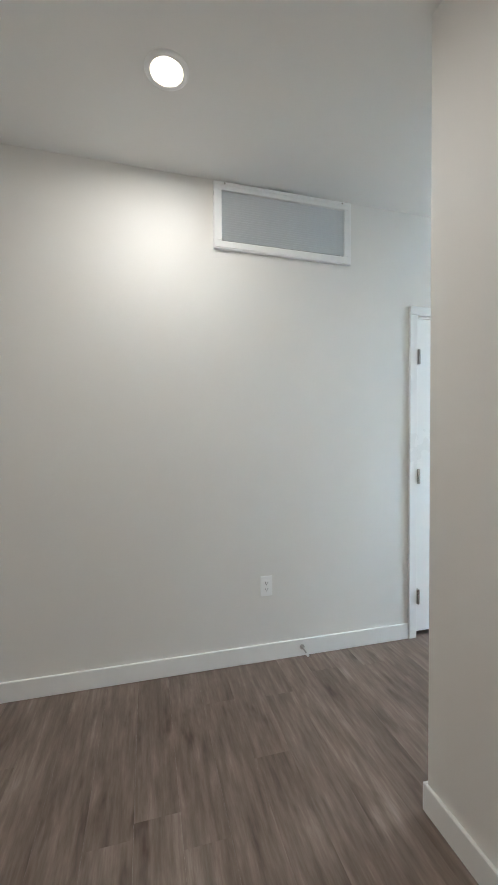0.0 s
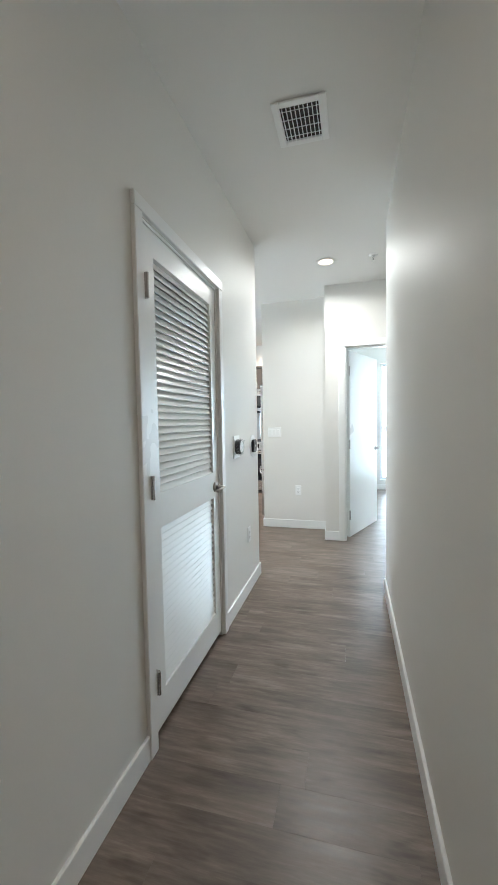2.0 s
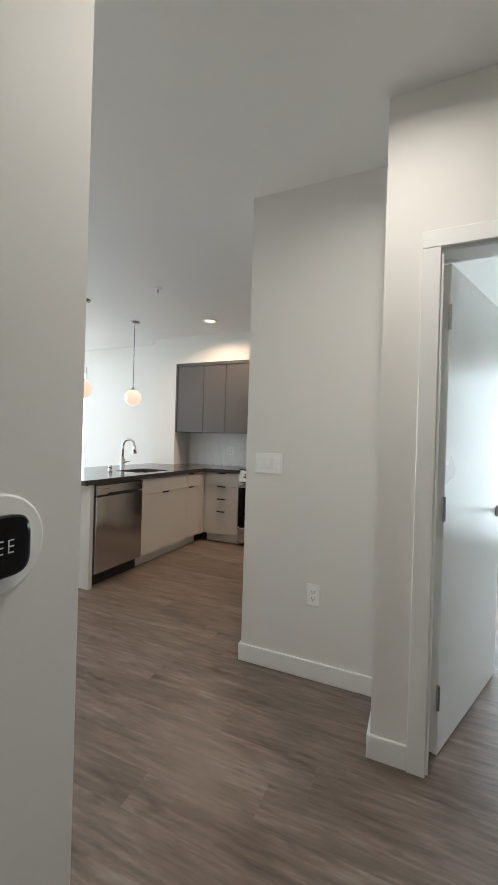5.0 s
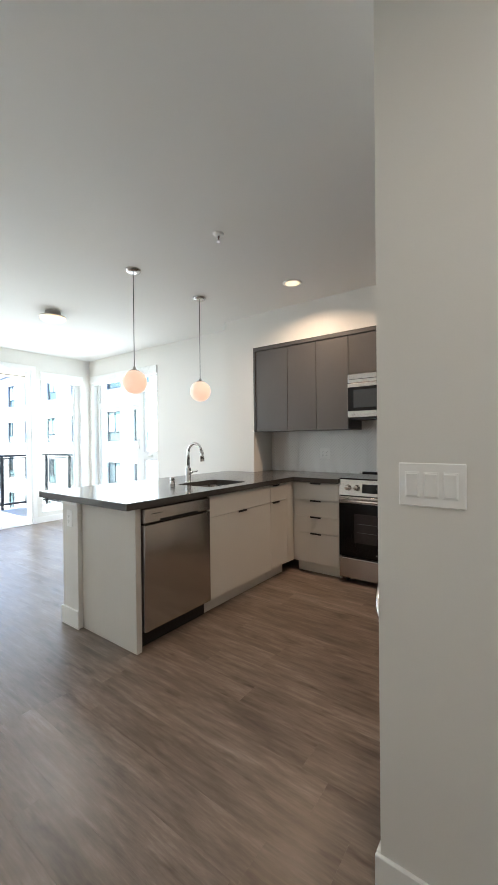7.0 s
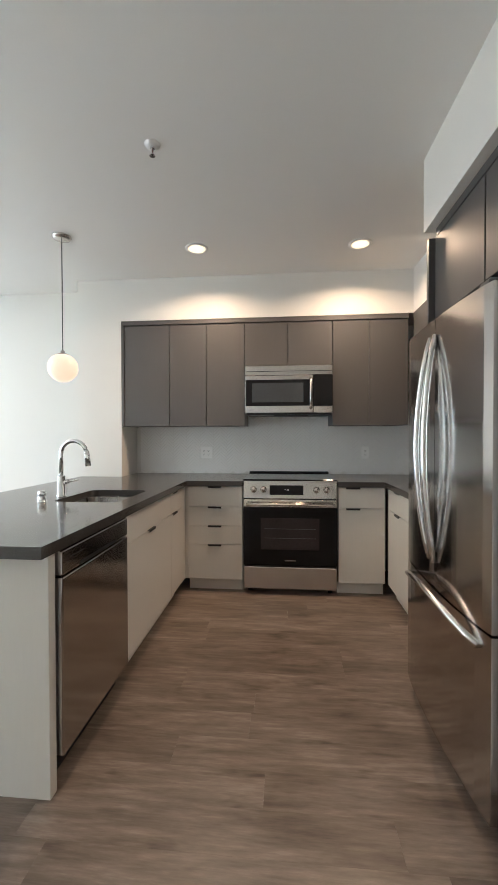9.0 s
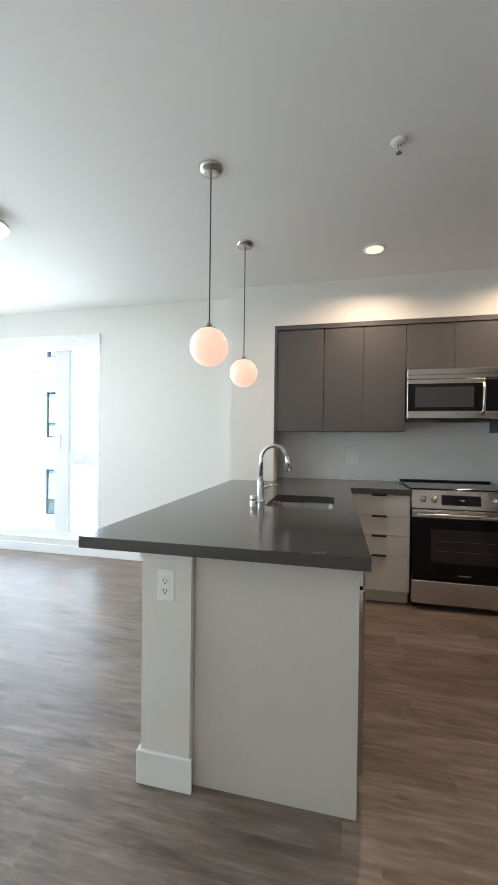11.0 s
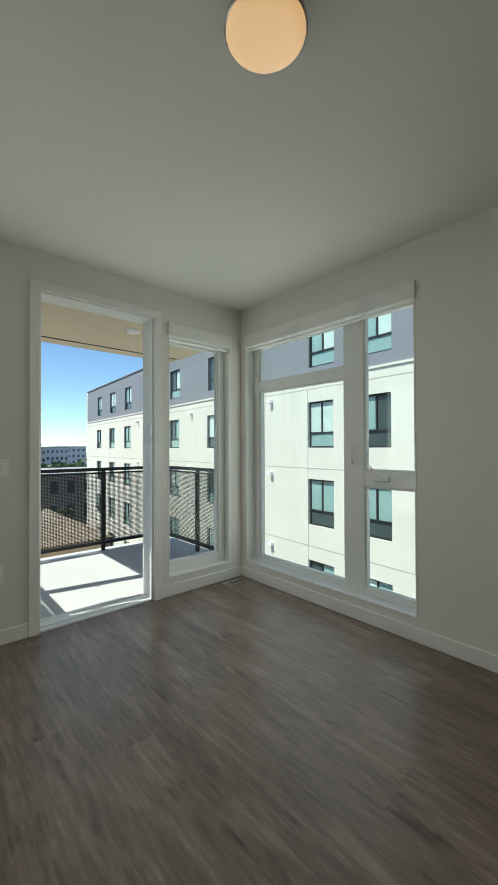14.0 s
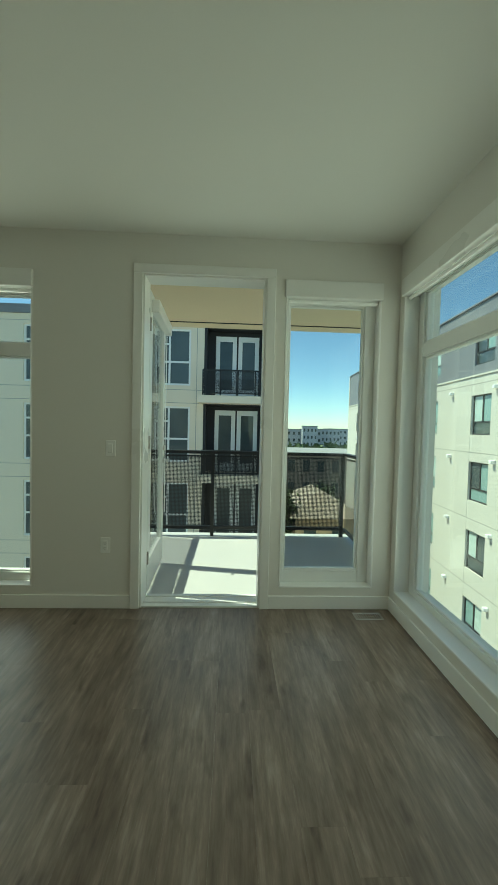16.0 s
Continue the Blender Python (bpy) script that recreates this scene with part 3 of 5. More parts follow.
# bedroom door, open into the bedroom
bd = thing("door_2", (4.945, 1.572, 0.0), "white painted flush bedroom door, standing open", "door", kind="structure", turn=-22.5)
part("door_leaf", box(0.0, 0.85, -0.035, 0.0, 0.01, 2.02, 0.002), TRIM, bd, local=True)
lever(bd, (0.79, -0.035, 0.93), (0, -1, 0), (-1, 0, 0), True)
lever(bd, (0.79, 0.0, 0.93), (0, 1, 0), (-1, 0, 0), True)
for z in (0.25, 1.02, 1.80):
    part("hinge", tube([(-0.006, -0.036, z - 0.05), (-0.006, -0.036, z + 0.05)], 0.007), NICKEL, bd, "satin nickel hinge", True)

# balcony door, open outwards
gd = thing("door_3", (BALC[0] - 0.012, N_OUT + 0.022, 0.0), "white full-glass balcony door, standing open outwards", "door", kind="structure", turn=92)
part("door_leaf", boxes((0, 0.11, -0.022, 0.022, 0.02, 2.36), (0.72, 0.83, -0.022, 0.022, 0.02, 2.36), (0.11, 0.72, -0.022, 0.022, 0.02, 0.26), (0.11, 0.72, -0.022, 0.022, 2.23, 2.36), bev=0.002), TRIM, gd, local=True)
p = part("pane", box(0.11, 0.72, -0.004, 0.004, 0.26, 2.23), GLASS, gd, "clear door glass", True)
p.visible_shadow = False
lever(gd, (0.775, -0.022, 1.0), (0, -1, 0), (-1, 0, 0), True)
part("deadbolt", tube([(0.775, -0.022, 1.12), (0.775, -0.04, 1.12)], 0.024, 20), NICKEL, gd, local=True)
part("shade_cassette", box(0.03, 0.80, -0.085, -0.024, 2.20, 2.30, 0.006), PLASTIC, gd, "white blind headrail fixed to the door", True)
cords = bmesh.new()
for x in (0.70, 0.73):
    tube([(x, -0.05, 2.2), (x + 0.003, -0.048, 1.5), (x, -0.05, 0.5)], 0.002, 6, cords)
part("pull_cord", cords, PLASTIC, gd, local=True)
for z in (0.3, 1.2, 2.1):
    part("hinge", tube([(-0.004, -0.026, z - 0.05), (-0.004, -0.026, z + 0.05)], 0.008), NICKEL, gd, "satin nickel hinge", True)
solid("door_threshold", boxes((BALC[0] + 0.013, BALC[1] - 0.013, N_IN + 0.01, N_OUT + 0.02, -0.02, 0.012), (BALC[0] + 0.013, BALC[1] - 0.013, N_IN + 0.06, N_IN + 0.10, 0.012, 0.02), (BALC[0] + 0.013, BALC[1] - 0.013, N_IN + 0.16, N_IN + 0.2, 0.012, 0.02), bev=0.002), VINYL, "pale ribbed door threshold", "threshold", kind="structure")


# ---- wall and ceiling fittings ----
def wall_plate(kind, at, normal, gangs=1, label="", name="wall_switch"):
    """A rocker switch or outlet plate on a wall face at the place at, facing along normal."""
    n = Vector(normal)
    turn = math.degrees(math.atan2(n.x, -n.y))
    w = 0.07 + 0.046 * (gangs - 1)
    t = thing(name, at, label, "switch" if kind == "switch" else "outlet", turn=turn)
    t.matrix_basis = WM[t]
    part("plate", box(-w / 2, w / 2, -0.006, 0, -0.0575, 0.0575, 0.0025), PLASTIC, t, local=True)
    for g in range(gangs):
        c = (g - (gangs - 1) / 2) * 0.046
        if kind == "switch":
            part("surround", box(c - 0.0175, c + 0.0175, -0.0075, -0.005, -0.034, 0.034, 0.001), PLASTIC, t, local=True)
            bm = box(c - 0.0155, c + 0.0155, -0.012, -0.006, -0.031, 0.031, 0.002)
            bmesh.ops.rotate(bm, verts=bm.verts[:], cent=(c, -0.008, 0), matrix=Matrix.Rotation(radians(3), 3, "X"))
            part("rocker", bm, PLASTIC, t, local=True)
        else:
            part("socket_face", box(c - 0.0165, c + 0.0165, -0.009, -0.005, -0.034, 0.034, 0.002), PLASTIC, t, local=True)
            sl = bmesh.new()
            for zz in (0.018, -0.018):
                box(c - 0.008, c - 0.0055, -0.0096, -0.0088, zz - 0.003, zz + 0.006, 0, sl)
                box(c + 0.0055, c + 0.008, -0.0096, -0.0088, zz - 0.003, zz + 0.005, 0, sl)
                tube([(c, -0.0096, zz - 0.0085), (c, -0.0088, zz - 0.0085)], 0.0028, 8, sl)
            part("slots", sl, SLOT, t, local=True)
    return t


wall_plate("outlet", (0.975, 2.275, 0.43), (0, -1, 0), label="white duplex outlet low on the hallway wall", name="wall_outlet")
wall_plate("outlet", (3.435, 2.275, 0.43), (0, -1, 0), label="white duplex outlet near the hallway corner", name="wall_outlet")
wall_plate("switch", (5.22, 2.415, 1.15), (-1, 0, 0), 3, "white triple rocker switch plate")
wall_plate("outlet", (5.22, 2.137, 0.455), (-1, 0, 0), label="white duplex outlet under the switches", name="wall_outlet")
wall_plate("switch", (5.835, N_IN, 1.16), (0, -1, 0), label="white rocker switch beside the balcony door")
wall_plate("outlet", (5.805, N_IN, 0.46), (0, -1, 0), label="white duplex outlet beside the balcony door", name="wall_outlet")
wall_plate("outlet", (E_IN, 5.93, 0.46), (-1, 0, 0), label="white outlet low on the living-room wall", name="wall_outlet")
wall_plate("outlet", (5.53, 4.79, 0.745), (-1, 0, 0), label="white duplex outlet on the peninsula's end wall", name="wall_outlet")
wall_plate("outlet", (8.012, 4.04, 1.12), (-1, 0, 0), 2, "white two-gang outlet plate on the backsplash", name="wall_outlet")
wall_plate("outlet", (8.012, 2.52, 1.12), (-1, 0, 0), label="white outlet on the backsplash", name="wall_outlet")

# thermostats
t = thing("thermostat", (3.14, 2.275, 1.11), "round thermostat wrapped in clear film on a white plate", "thermostat")
part("plate", box(3.075, 3.205, 2.267, 2.275, 1.035, 1.185, 0.003), PLASTIC, t)
part("dial", lathe([(0, 0.032), (0.044, 0.032), (0.05, 0.026), (0.05, 0.0)], (3.14, 2.267, 1.11), 32, "y"), CASE, t, smooth=True)
part("dial_face", lathe([(0, 0.034), (0.036, 0.034), (0.037, 0.032)], (3.14, 2.267, 1.11), 32, "y"), PLASTIC, t)
film = lathe([(0, 0.042), (0.03, 0.043), (0.052, 0.038), (0.058, 0.024), (0.054, 0.006)], (3.142, 2.267, 1.108), 26, "y")
for v in film.verts:
    v.co += Vector((noise.noise(v.co * 60), noise.noise(v.co * 71 + Vector((5, 0, 0))), noise.noise(v.co * 66 + Vector((0, 9, 0))))) * 0.006
tube([(3.18, 2.235, 1.13), (3.21, 2.23, 1.15), (3.235, 2.24, 1.145)], 0.003, 6, film)
WRAP = glass("clear_film", (0.95, 0.96, 0.96))
part("plastic_film", film, WRAP, t, "crumpled clear film")
t = thing("thermostat", (3.588, 2.275, 1.09), "black rounded thermostat on a white oval plate", "thermostat")
pl = lathe([(0, 0.008), (0.081, 0.006), (0.085, 0.003), (0.085, 0)], (3.588, 2.275, 1.09), 40, "y")
part("plate", pl, PLASTIC, t, smooth=False)
tb = bmesh.new()
def squircle(hw, y):
    return [tb.verts.new((3.583 + hw * math.copysign(abs(math.cos(a)) ** 0.5, math.cos(a)), y, 1.09 + hw * math.copysign(abs(math.sin(a)) ** 0.5, math.sin(a)))) for a in [2 * math.pi * k / 48 for k in range(48)]]
tr_ = [squircle(hw, y) for hw, y in ((0.048, 2.2695), (0.051, 2.262), (0.051, 2.254), (0.048, 2.2496), (0.044, 2.2488))]
for lo, hi in zip(tr_, tr_[1:]):
    for k in range(48):
        tb.faces.new((lo[k], lo[(k + 1) % 48], hi[(k + 1) % 48], hi[k]))
tb.faces.new(tr_[-1])
bmesh.ops.recalc_face_normals(tb, faces=tb.faces[:])
part("body", tb, BLACKGLASS, t)
dg = bmesh.new()
for x in (3.573, 3.591):
    for r in ((x, x + 0.010, 1.100, 1.102), (x, x + 0.010, 1.090, 1.092), (x, x + 0.010, 1.080, 1.082), (x, x + 0.002, 1.080, 1.102)):
        box(r[0], r[1], 2.2482, 2.2490, r[2], r[3], 0, dg)
part("digits", dg, DIGIT, t)


def doorstop(at, out):
    o, p = Vector(out), Vector(at)
    d = thing("door_stop", at, "small nickel door stop with a white rubber tip on the baseboard", "door stop")
    part("base", tube([p, p + o * 0.006], 0.014, 16), NICKEL, d)
    part("rod", tube([p + o * 0.004, p + o * 0.075], 0.0045, 10), NICKEL, d)
    part("tip", tube([p + o * 0.072, p + o * 0.09], 0.0075, 12), PLASTIC, d, "white rubber tip")


doorstop((1.19, 2.262, 0.055), (0, -1, -0.05))
doorstop((3.773, 2.40, 0.105), (1, -0.15, 0.4))

# return-air grille high on the hallway wall
g = thing("return_air_grille", (1.0875, 2.275, 2.305), "wide white louvred return-air grille high on the wall", "vent")
gx0, gx1, gz0, gz1 = 0.675, 1.50, 2.305, 2.668
for r in ((gx0, gx1, gz0, gz0 + 0.045), (gx0, gx1, gz1 - 0.045, gz1), (gx0, gx0 + 0.045, gz0 + 0.045, gz1 - 0.045), (gx1 - 0.045, gx1, gz0 + 0.045, gz1 - 0.045)):
    part("frame", box(r[0], r[1], 2.255, 2.275, r[2], r[3], 0.003), TRIM, g)
part("rim", boxes((gx0 + 0.01, gx1 - 0.01, 2.252, 2.255, gz0 + 0.008, gz0 + 0.02), (gx0 + 0.01, gx1 - 0.01, 2.252, 2.255, gz1 - 0.02, gz1 - 0.008), (gx0 + 0.008, gx0 + 0.02, 2.252, 2.255, gz0 + 0.02, gz1 - 0.02), (gx1 - 0.02, gx1 - 0.008, 2.252, 2.255, gz0 + 0.02, gz1 - 0.02)), TRIM, g)
# dark sheet whose colour stands in for the shade behind the slats
part("backing", box(gx0 + 0.045, gx1 - 0.045, 2.272, 2.2745, gz0 + 0.045, gz1 - 0.045), CASE, g)
sl_me = None
nsl = 21
for i in range(nsl):
    if sl_me is None:
        bm = box(-(gx1 - gx0) / 2 + 0.046, (gx1 - gx0) / 2 - 0.046, -0.0060, 0.0060, -0.0009, 0.0009)
        bmesh.ops.rotate(bm, verts=bm.verts[:], cent=(0, 0, 0), matrix=Matrix.Rotation(radians(-34), 3, "X"))
        sl_me = mesh_of("slat", bm, surface("grille_grey", (0.80, 0.82, 0.83), 0.4, vary=0.03, relief=0))
    o = new("slat", sl_me)
    o.parent = g
    o.location = (0, -0.0115, 0.05 + (i + 0.5) * (gz1 - gz0 - 0.10) / nsl)
for x in (gx0 + 0.06, gx1 - 0.06):
    part("screw", tube([(x, 2.251, gz1 - 0.012), (x, 2.256, gz1 - 0.012)], 0.005, 10), NICKEL, g)

# ceiling register in the hallway
cx0, cx1, cy0, cy1 = 2.42, 2.70, 1.625, 1.868
g = thing("ceiling_register", ((cx0 + cx1) / 2, (cy0 + cy1) / 2, H - 0.012), "white ceiling air register with dark slots", "vent")
for r in ((cx0, cx1, cy0, cy0 + 0.035), (cx0, cx1, cy1 - 0.035, cy1), (cx0, cx0 + 0.035, cy0 + 0.035, cy1 - 0.035), (cx1 - 0.035, cx1, cy0 + 0.035, cy1 - 0.035)):
    part("frame", box(*r, H - 0.010, H, 0.003), TRIM, g)
part("backing", box(cx0 + 0.035, cx1 - 0.035, cy0 + 0.035, cy1 - 0.035, H - 0.0025, H - 0.0005), SLOT, g)
for i in range(9):
    y = cy0 + 0.035 + (i + 0.5) * (cy1 - cy0 - 0.07) / 9
    bm = box(cx0 + 0.035, cx1 - 0.035, y - 0.0016, y + 0.0016, H - 0.013, H - 0.003)
    part("slat", bm, TRIM, g)
for i in range(4):
    x = cx0 + 0.035 + (i + 0.5) * (cx1 - cx0 - 0.07) / 4
    part("cross_bar", box(x - 0.001, x + 0.001, cy0 + 0.036, cy1 - 0.036, H - 0.006, H - 0.003), TRIM, g)


def downlight(x, y, power, warm, spread):
    d = thing("recessed_light", (x, y, H), "round recessed LED ceiling light, switched on", "ceiling light", "recessed ceiling lights")
    part("trim_ring", lathe([(0.062, -0.006), (0.075, -0.007), (0.084, -0.003), (0.085, 0.0)], (x, y, H), 40), TRIM, d, smooth=True)
    part("lens", lathe([(0, -0.0055), (0.05, -0.0055), (0.063, -0.0045)], (x, y, H), 40), LIT, d, "glowing lens")
    lamp = new("recessed_light_lamp", bpy.data.lights.new("recessed_light_lamp", "AREA"))
    lamp.data.shape, lamp.data.size, lamp.data.energy, lamp.data.color = "DISK", 0.12, power, warm
    lamp.data.spread = radians(spread)
    lamp.location = (x, y, H - 0.012)
    return d


# second row: unseen light added behind the start for the entry wall's warm glow
for x, y, pw, wm, sp in ((0.40, 1.704, 0.20, (1.0, 0.74, 0.53), 178), (0.40, -0.55, 0.24, (1.0, 0.74, 0.53), 178), (4.21, 1.736, 0.85, (1.0, 0.82, 0.66), 165),
                        (7.15, 3.935, 1.1, (1.0, 0.64, 0.40), 152), (7.19, 2.73, 1.1, (1.0, 0.64, 0.40), 152)):
    downlight(x, y, pw, wm, sp)

d = thing("flush_ceiling_light", (6.215, 6.358, H), "flat round flush-mounted ceiling light with a nickel rim, switched on", "ceiling light")
part("rim", lathe([(0.078, 0), (0.082, -0.05), (0.131, -0.055), (0.133, -0.068), (0.128, -0.070)], (6.215, 6.358, H), 48), NICKEL, d, "satin nickel rim", smooth=True)
fl_lamp = new("ceiling_light_lamp", bpy.data.lights.new("ceiling_light_lamp", "AREA"))
fl_lamp.data.shape, fl_lamp.data.size, fl_lamp.data.energy, fl_lamp.data.color = "DISK", 0.22, 1.6, (1.0, 0.93, 0.84)
fl_lamp.location = (6.215, 6.358, H - 0.099)
part("diffuser", lathe([(0, -0.092), (0.09, -0.091), (0.116, -0.087), (0.127, -0.076), (0.127, -0.068)], (6.215, 6.358, H), 48), LITBIG, d, "glowing white diffuser", smooth=True)


def pendant(x, y):
    d = thing("pendant_lamp", (x, y, 1.66), "pendant lamp with a lit opal glass globe on a dark cord", "pendant lamp", "pendants over the peninsula")
    part("canopy", lathe([(0, -0.026), (0.03, -0.025), (0.055, -0.018), (0.064, -0.004), (0.064, 0)], (x, y, H), 36), NICKEL, d, "brushed nickel canopy", smooth=True)
    part("cord", tube([(x, y, H - 0.02), (x, y, 2.2), (x, y, 1.87)], 0.0035, 8), CASE, d, "dark cord")
    part("cap", lathe([(0.006, 0.125), (0.012, 0.12), (0.014, 0.105), (0.03, 0.1), (0.042, 0.092), (0.044, 0.086)], (x, y, 1.76), 28), NICKEL, d, "nickel cap", smooth=True)
    part("globe", lathe([(0.1 * math.sin(a), -0.1 * math.cos(a)) for a in arc(24, lambda u: u * math.pi * 0.87)], (x, y, 1.76), 40), OPAL, d, "glowing opal glass globe", smooth=True)
    return d


pendant(6.115, 4.835)
pendant(6.896, 4.84)


def sprinkler(x, y):
    d = thing("fire_sprinkler", (x, y, H), "chrome fire sprinkler head with a white ceiling cup", "sprinkler", "ceiling sprinklers")
    part("escutcheon", lathe([(0.012, -0.012), (0.026, -0.012), (0.034, -0.006), (0.038, 0)], (x, y, H), 28), TRIM, d, smooth=True)
    part("body", lathe([(0.011, -0.004), (0.011, -0.02), (0.006, -0.024)], (x, y, H), 16), CHROME, d)
    bm = tube([(x - 0.009, y, H - 0.018), (x - 0.014, y, H - 0.032), (x - 0.004, y, H - 0.05)], 0.0022, 6)
    tube([(x + 0.009, y, H - 0.018), (x + 0.014, y, H - 0.032), (x + 0.004, y, H - 0.05)], 0.0022, 6, bm)
    part("frame_arms", bm, CHROME, d)
    part("bulb", tube([(x, y, H - 0.024), (x, y, H - 0.046)], 0.0025, 8), LEAFR, d, "red glass bulb")
    part("deflector", lathe([(0, -0.054), (0.014, -0.053), (0.014, -0.051), (0, -0.05)], (x, y, H), 20), CHROME, d)


for xy in ((4.19, 1.338), (6.128, 3.92), (5.296, 6.80)):
    sprinkler(*xy)

fv = thing("floor_register", (7.72, 8.36, 0), "small metal floor register by the window corner", "vent")
part("frame", boxes((7.60, 7.80, 8.31, 8.325, 0, 0.005), (7.60, 7.80, 8.395, 8.41, 0, 0.005), (7.60, 7.615, 8.325, 8.395, 0, 0.005), (7.785, 7.80, 8.325, 8.395, 0, 0.005), bev=0.001), NICKEL, fv)
part("louvre", boxes(*[(7.62 + 0.0165 * i, 7.628 + 0.0165 * i, 8.325, 8.395, 0.0, 0.004) for i in range(10)]), NICKEL, fv)


# ---- kitchen ----
CT, CB = 0.914, 0.872            # counter top and underside
PEN = 4.10                       # front of the peninsula's cabinets
EF = 7.40                        # front of the east cabinets
SF = 2.47                        # front of the south cabinets


def pull(parent, bm):
    return part("edge_pull", bm, BLACK, parent, "black edge pull")


def base_unit(name, axis, front, sign, a0, a1, back, fronts, label, toe=True, top=CB - 0.002):
    """A base cabinet. front: plane of its doors; sign: the way they face; fronts: (a0, a1, z0, z1, pull at) rows."""
    lo, hi = sorted((front - sign * 0.02, back))
    def bx(p0, p1, d0, d1, z0, z1, bev=0.0, bm=None):
        d0, d1 = sorted((d0, d1))
        return box(p0, p1, d0, d1, z0, z1, bev, bm) if axis == "x" else box(d0, d1, p0, p1, z0, z1, bev, bm)
    at = ((a0 + a1) / 2, (lo + hi) / 2, 0) if axis == "x" else ((lo + hi) / 2, (a0 + a1) / 2, 0)
    c = thing(name, at, label, "cabinet", "kitchen base cabinets")
    part("body", bx(a0 + 0.001, a1 - 0.001, lo, hi, 0.10, top), CABINET, c)
    if toe:
        part("toe_kick", bx(a0 + 0.001, a1 - 0.001, front - sign * 0.065, front - sign * 0.085, 0.0, 0.10), CABINET, c)
    for i, (f0, f1, z0, z1, pa) in enumerate(fronts):
        d = part("drawer_front" if z1 - z0 < 0.31 else "door", bx(f0 + 0.0015, f1 - 0.0015, front - sign * 0.019, front, z0 + 0.0015, z1 - 0.0015, 0.0015), CABINET, c)
        if pa is not None:
            bm = bx(pa - 0.055, pa + 0.055, front - sign * 0.01, front + sign * 0.012, z1 - 0.0012, z1 + 0.0012)
            bx(pa - 0.055, pa + 0.055, front + sign * 0.010, front + sign * 0.012, z1 - 0.012, z1 + 0.001, 0, bm)
            pull(c, bm)
    return c


base_unit("drawer_cabinet", "y", EF, -1, 3.62, 4.075, 8.01, [(3.62, 4.072, 0.70, 0.866, 3.85), (3.62, 4.072, 0.545, 0.70, 3.85), (3.62, 4.072, 0.39, 0.545, 3.85), (3.62, 4.072, 0.105, 0.39, 3.85)], "greige base cabinet with four drawers and black edge pulls")
base_unit("base_cabinet", "y", EF, -1, 2.49, 2.855, 8.01, [(2.49, 2.852, 0.70, 0.866, 2.74), (2.49, 2.852, 0.105, 0.70, 2.74)], "greige base cabinet with a drawer over a door")
base_unit("corner_cabinet", "y", EF + 0.001, -1, 4.076, 4.68, 8.01, [], "greige corner base cabinet with a filler panel", toe=False)
base_unit("sink_cabinet", "x", PEN, -1, 6.20, 7.01, 4.68, [(6.20, 7.01, 0.71, 0.866, None), (6.20, 7.01, 0.105, 0.71, 6.59)], "greige sink cabinet with a wide front", top=0.66)
base_unit("narrow_cabinet", "x", PEN, -1, 7.012, 7.30, 4.68, [(7.012, 7.298, 0.71, 0.866, 7.09), (7.012, 7.298, 0.105, 0.71, 7.09)], "narrow greige base cabinet with a drawer over a door")
base_unit("base_cabinet", "x", SF, 1, 6.36, 7.395, 1.85, [(6.36, 6.875, 0.70, 0.866, 6.62), (6.88, 7.392, 0.70, 0.866, 7.14), (6.36, 6.875, 0.105, 0.70, 6.62), (6.88, 7.392, 0.105, 0.70, 7.14)], "greige base cabinet with two doors beside the refrigerator")
solid("filler_panel", boxes((7.301, 7.42, PEN + 0.002, PEN + 0.02, 0.1, CB - 0.002)), CABINET, "greige corner filler panel between the base cabinets", "cabinet panel")
solid("end_panel", box(5.560, 5.600, 4.104, 4.690, 0.0, CB - 0.001, 0.0015), CABINET, "plain greige end panel of the peninsula", "cabinet panel")
solid("knee_wall", boxes((5.53, 7.648, 4.692, 4.885, 0, CB - 0.03)), PAINT, "white painted knee wall under the peninsula counter", "wall", kind="structure")
kt = thing("knee_wall_trim", (5.53, 4.79, 0), "white trim and baseboard round the knee wall's end", "trim", kind="structure")
part("cap", box(5.522, 7.648, 4.686, 4.893, CB - 0.03, CB - 0.001, 0.002), TRIM, kt)
part("baseboard", box(5.53 - BT, 5.53, 4.68, 4.885 + BT, 0, 0.125, 0.003), TRIM, kt)
part("baseboard", box(5.53, 7.648, 4.885, 4.885 + BT, 0, 0.125, 0.003), TRIM, kt)

# countertop with a sink cut-out
SX0, SX1, SY0, SY1 = 6.32, 6.80, 4.195, 4.575
bm = bmesh.new()
for r in ((5.478, SX0, 4.075, 5.12), (SX1, 7.37, 4.075, 5.12), (SX0, SX1, 4.075, SY0), (SX0, SX1, SY1, 5.12), (7.37, 7.648, 3.618, 5.12), (7.648, 8.012, 3.618, 4.738)):
    box(r[0], r[1], r[2], r[3], CB, CT, 0, bm)
bmesh.ops.remove_doubles(bm, verts=bm.verts[:], dist=0.0004)
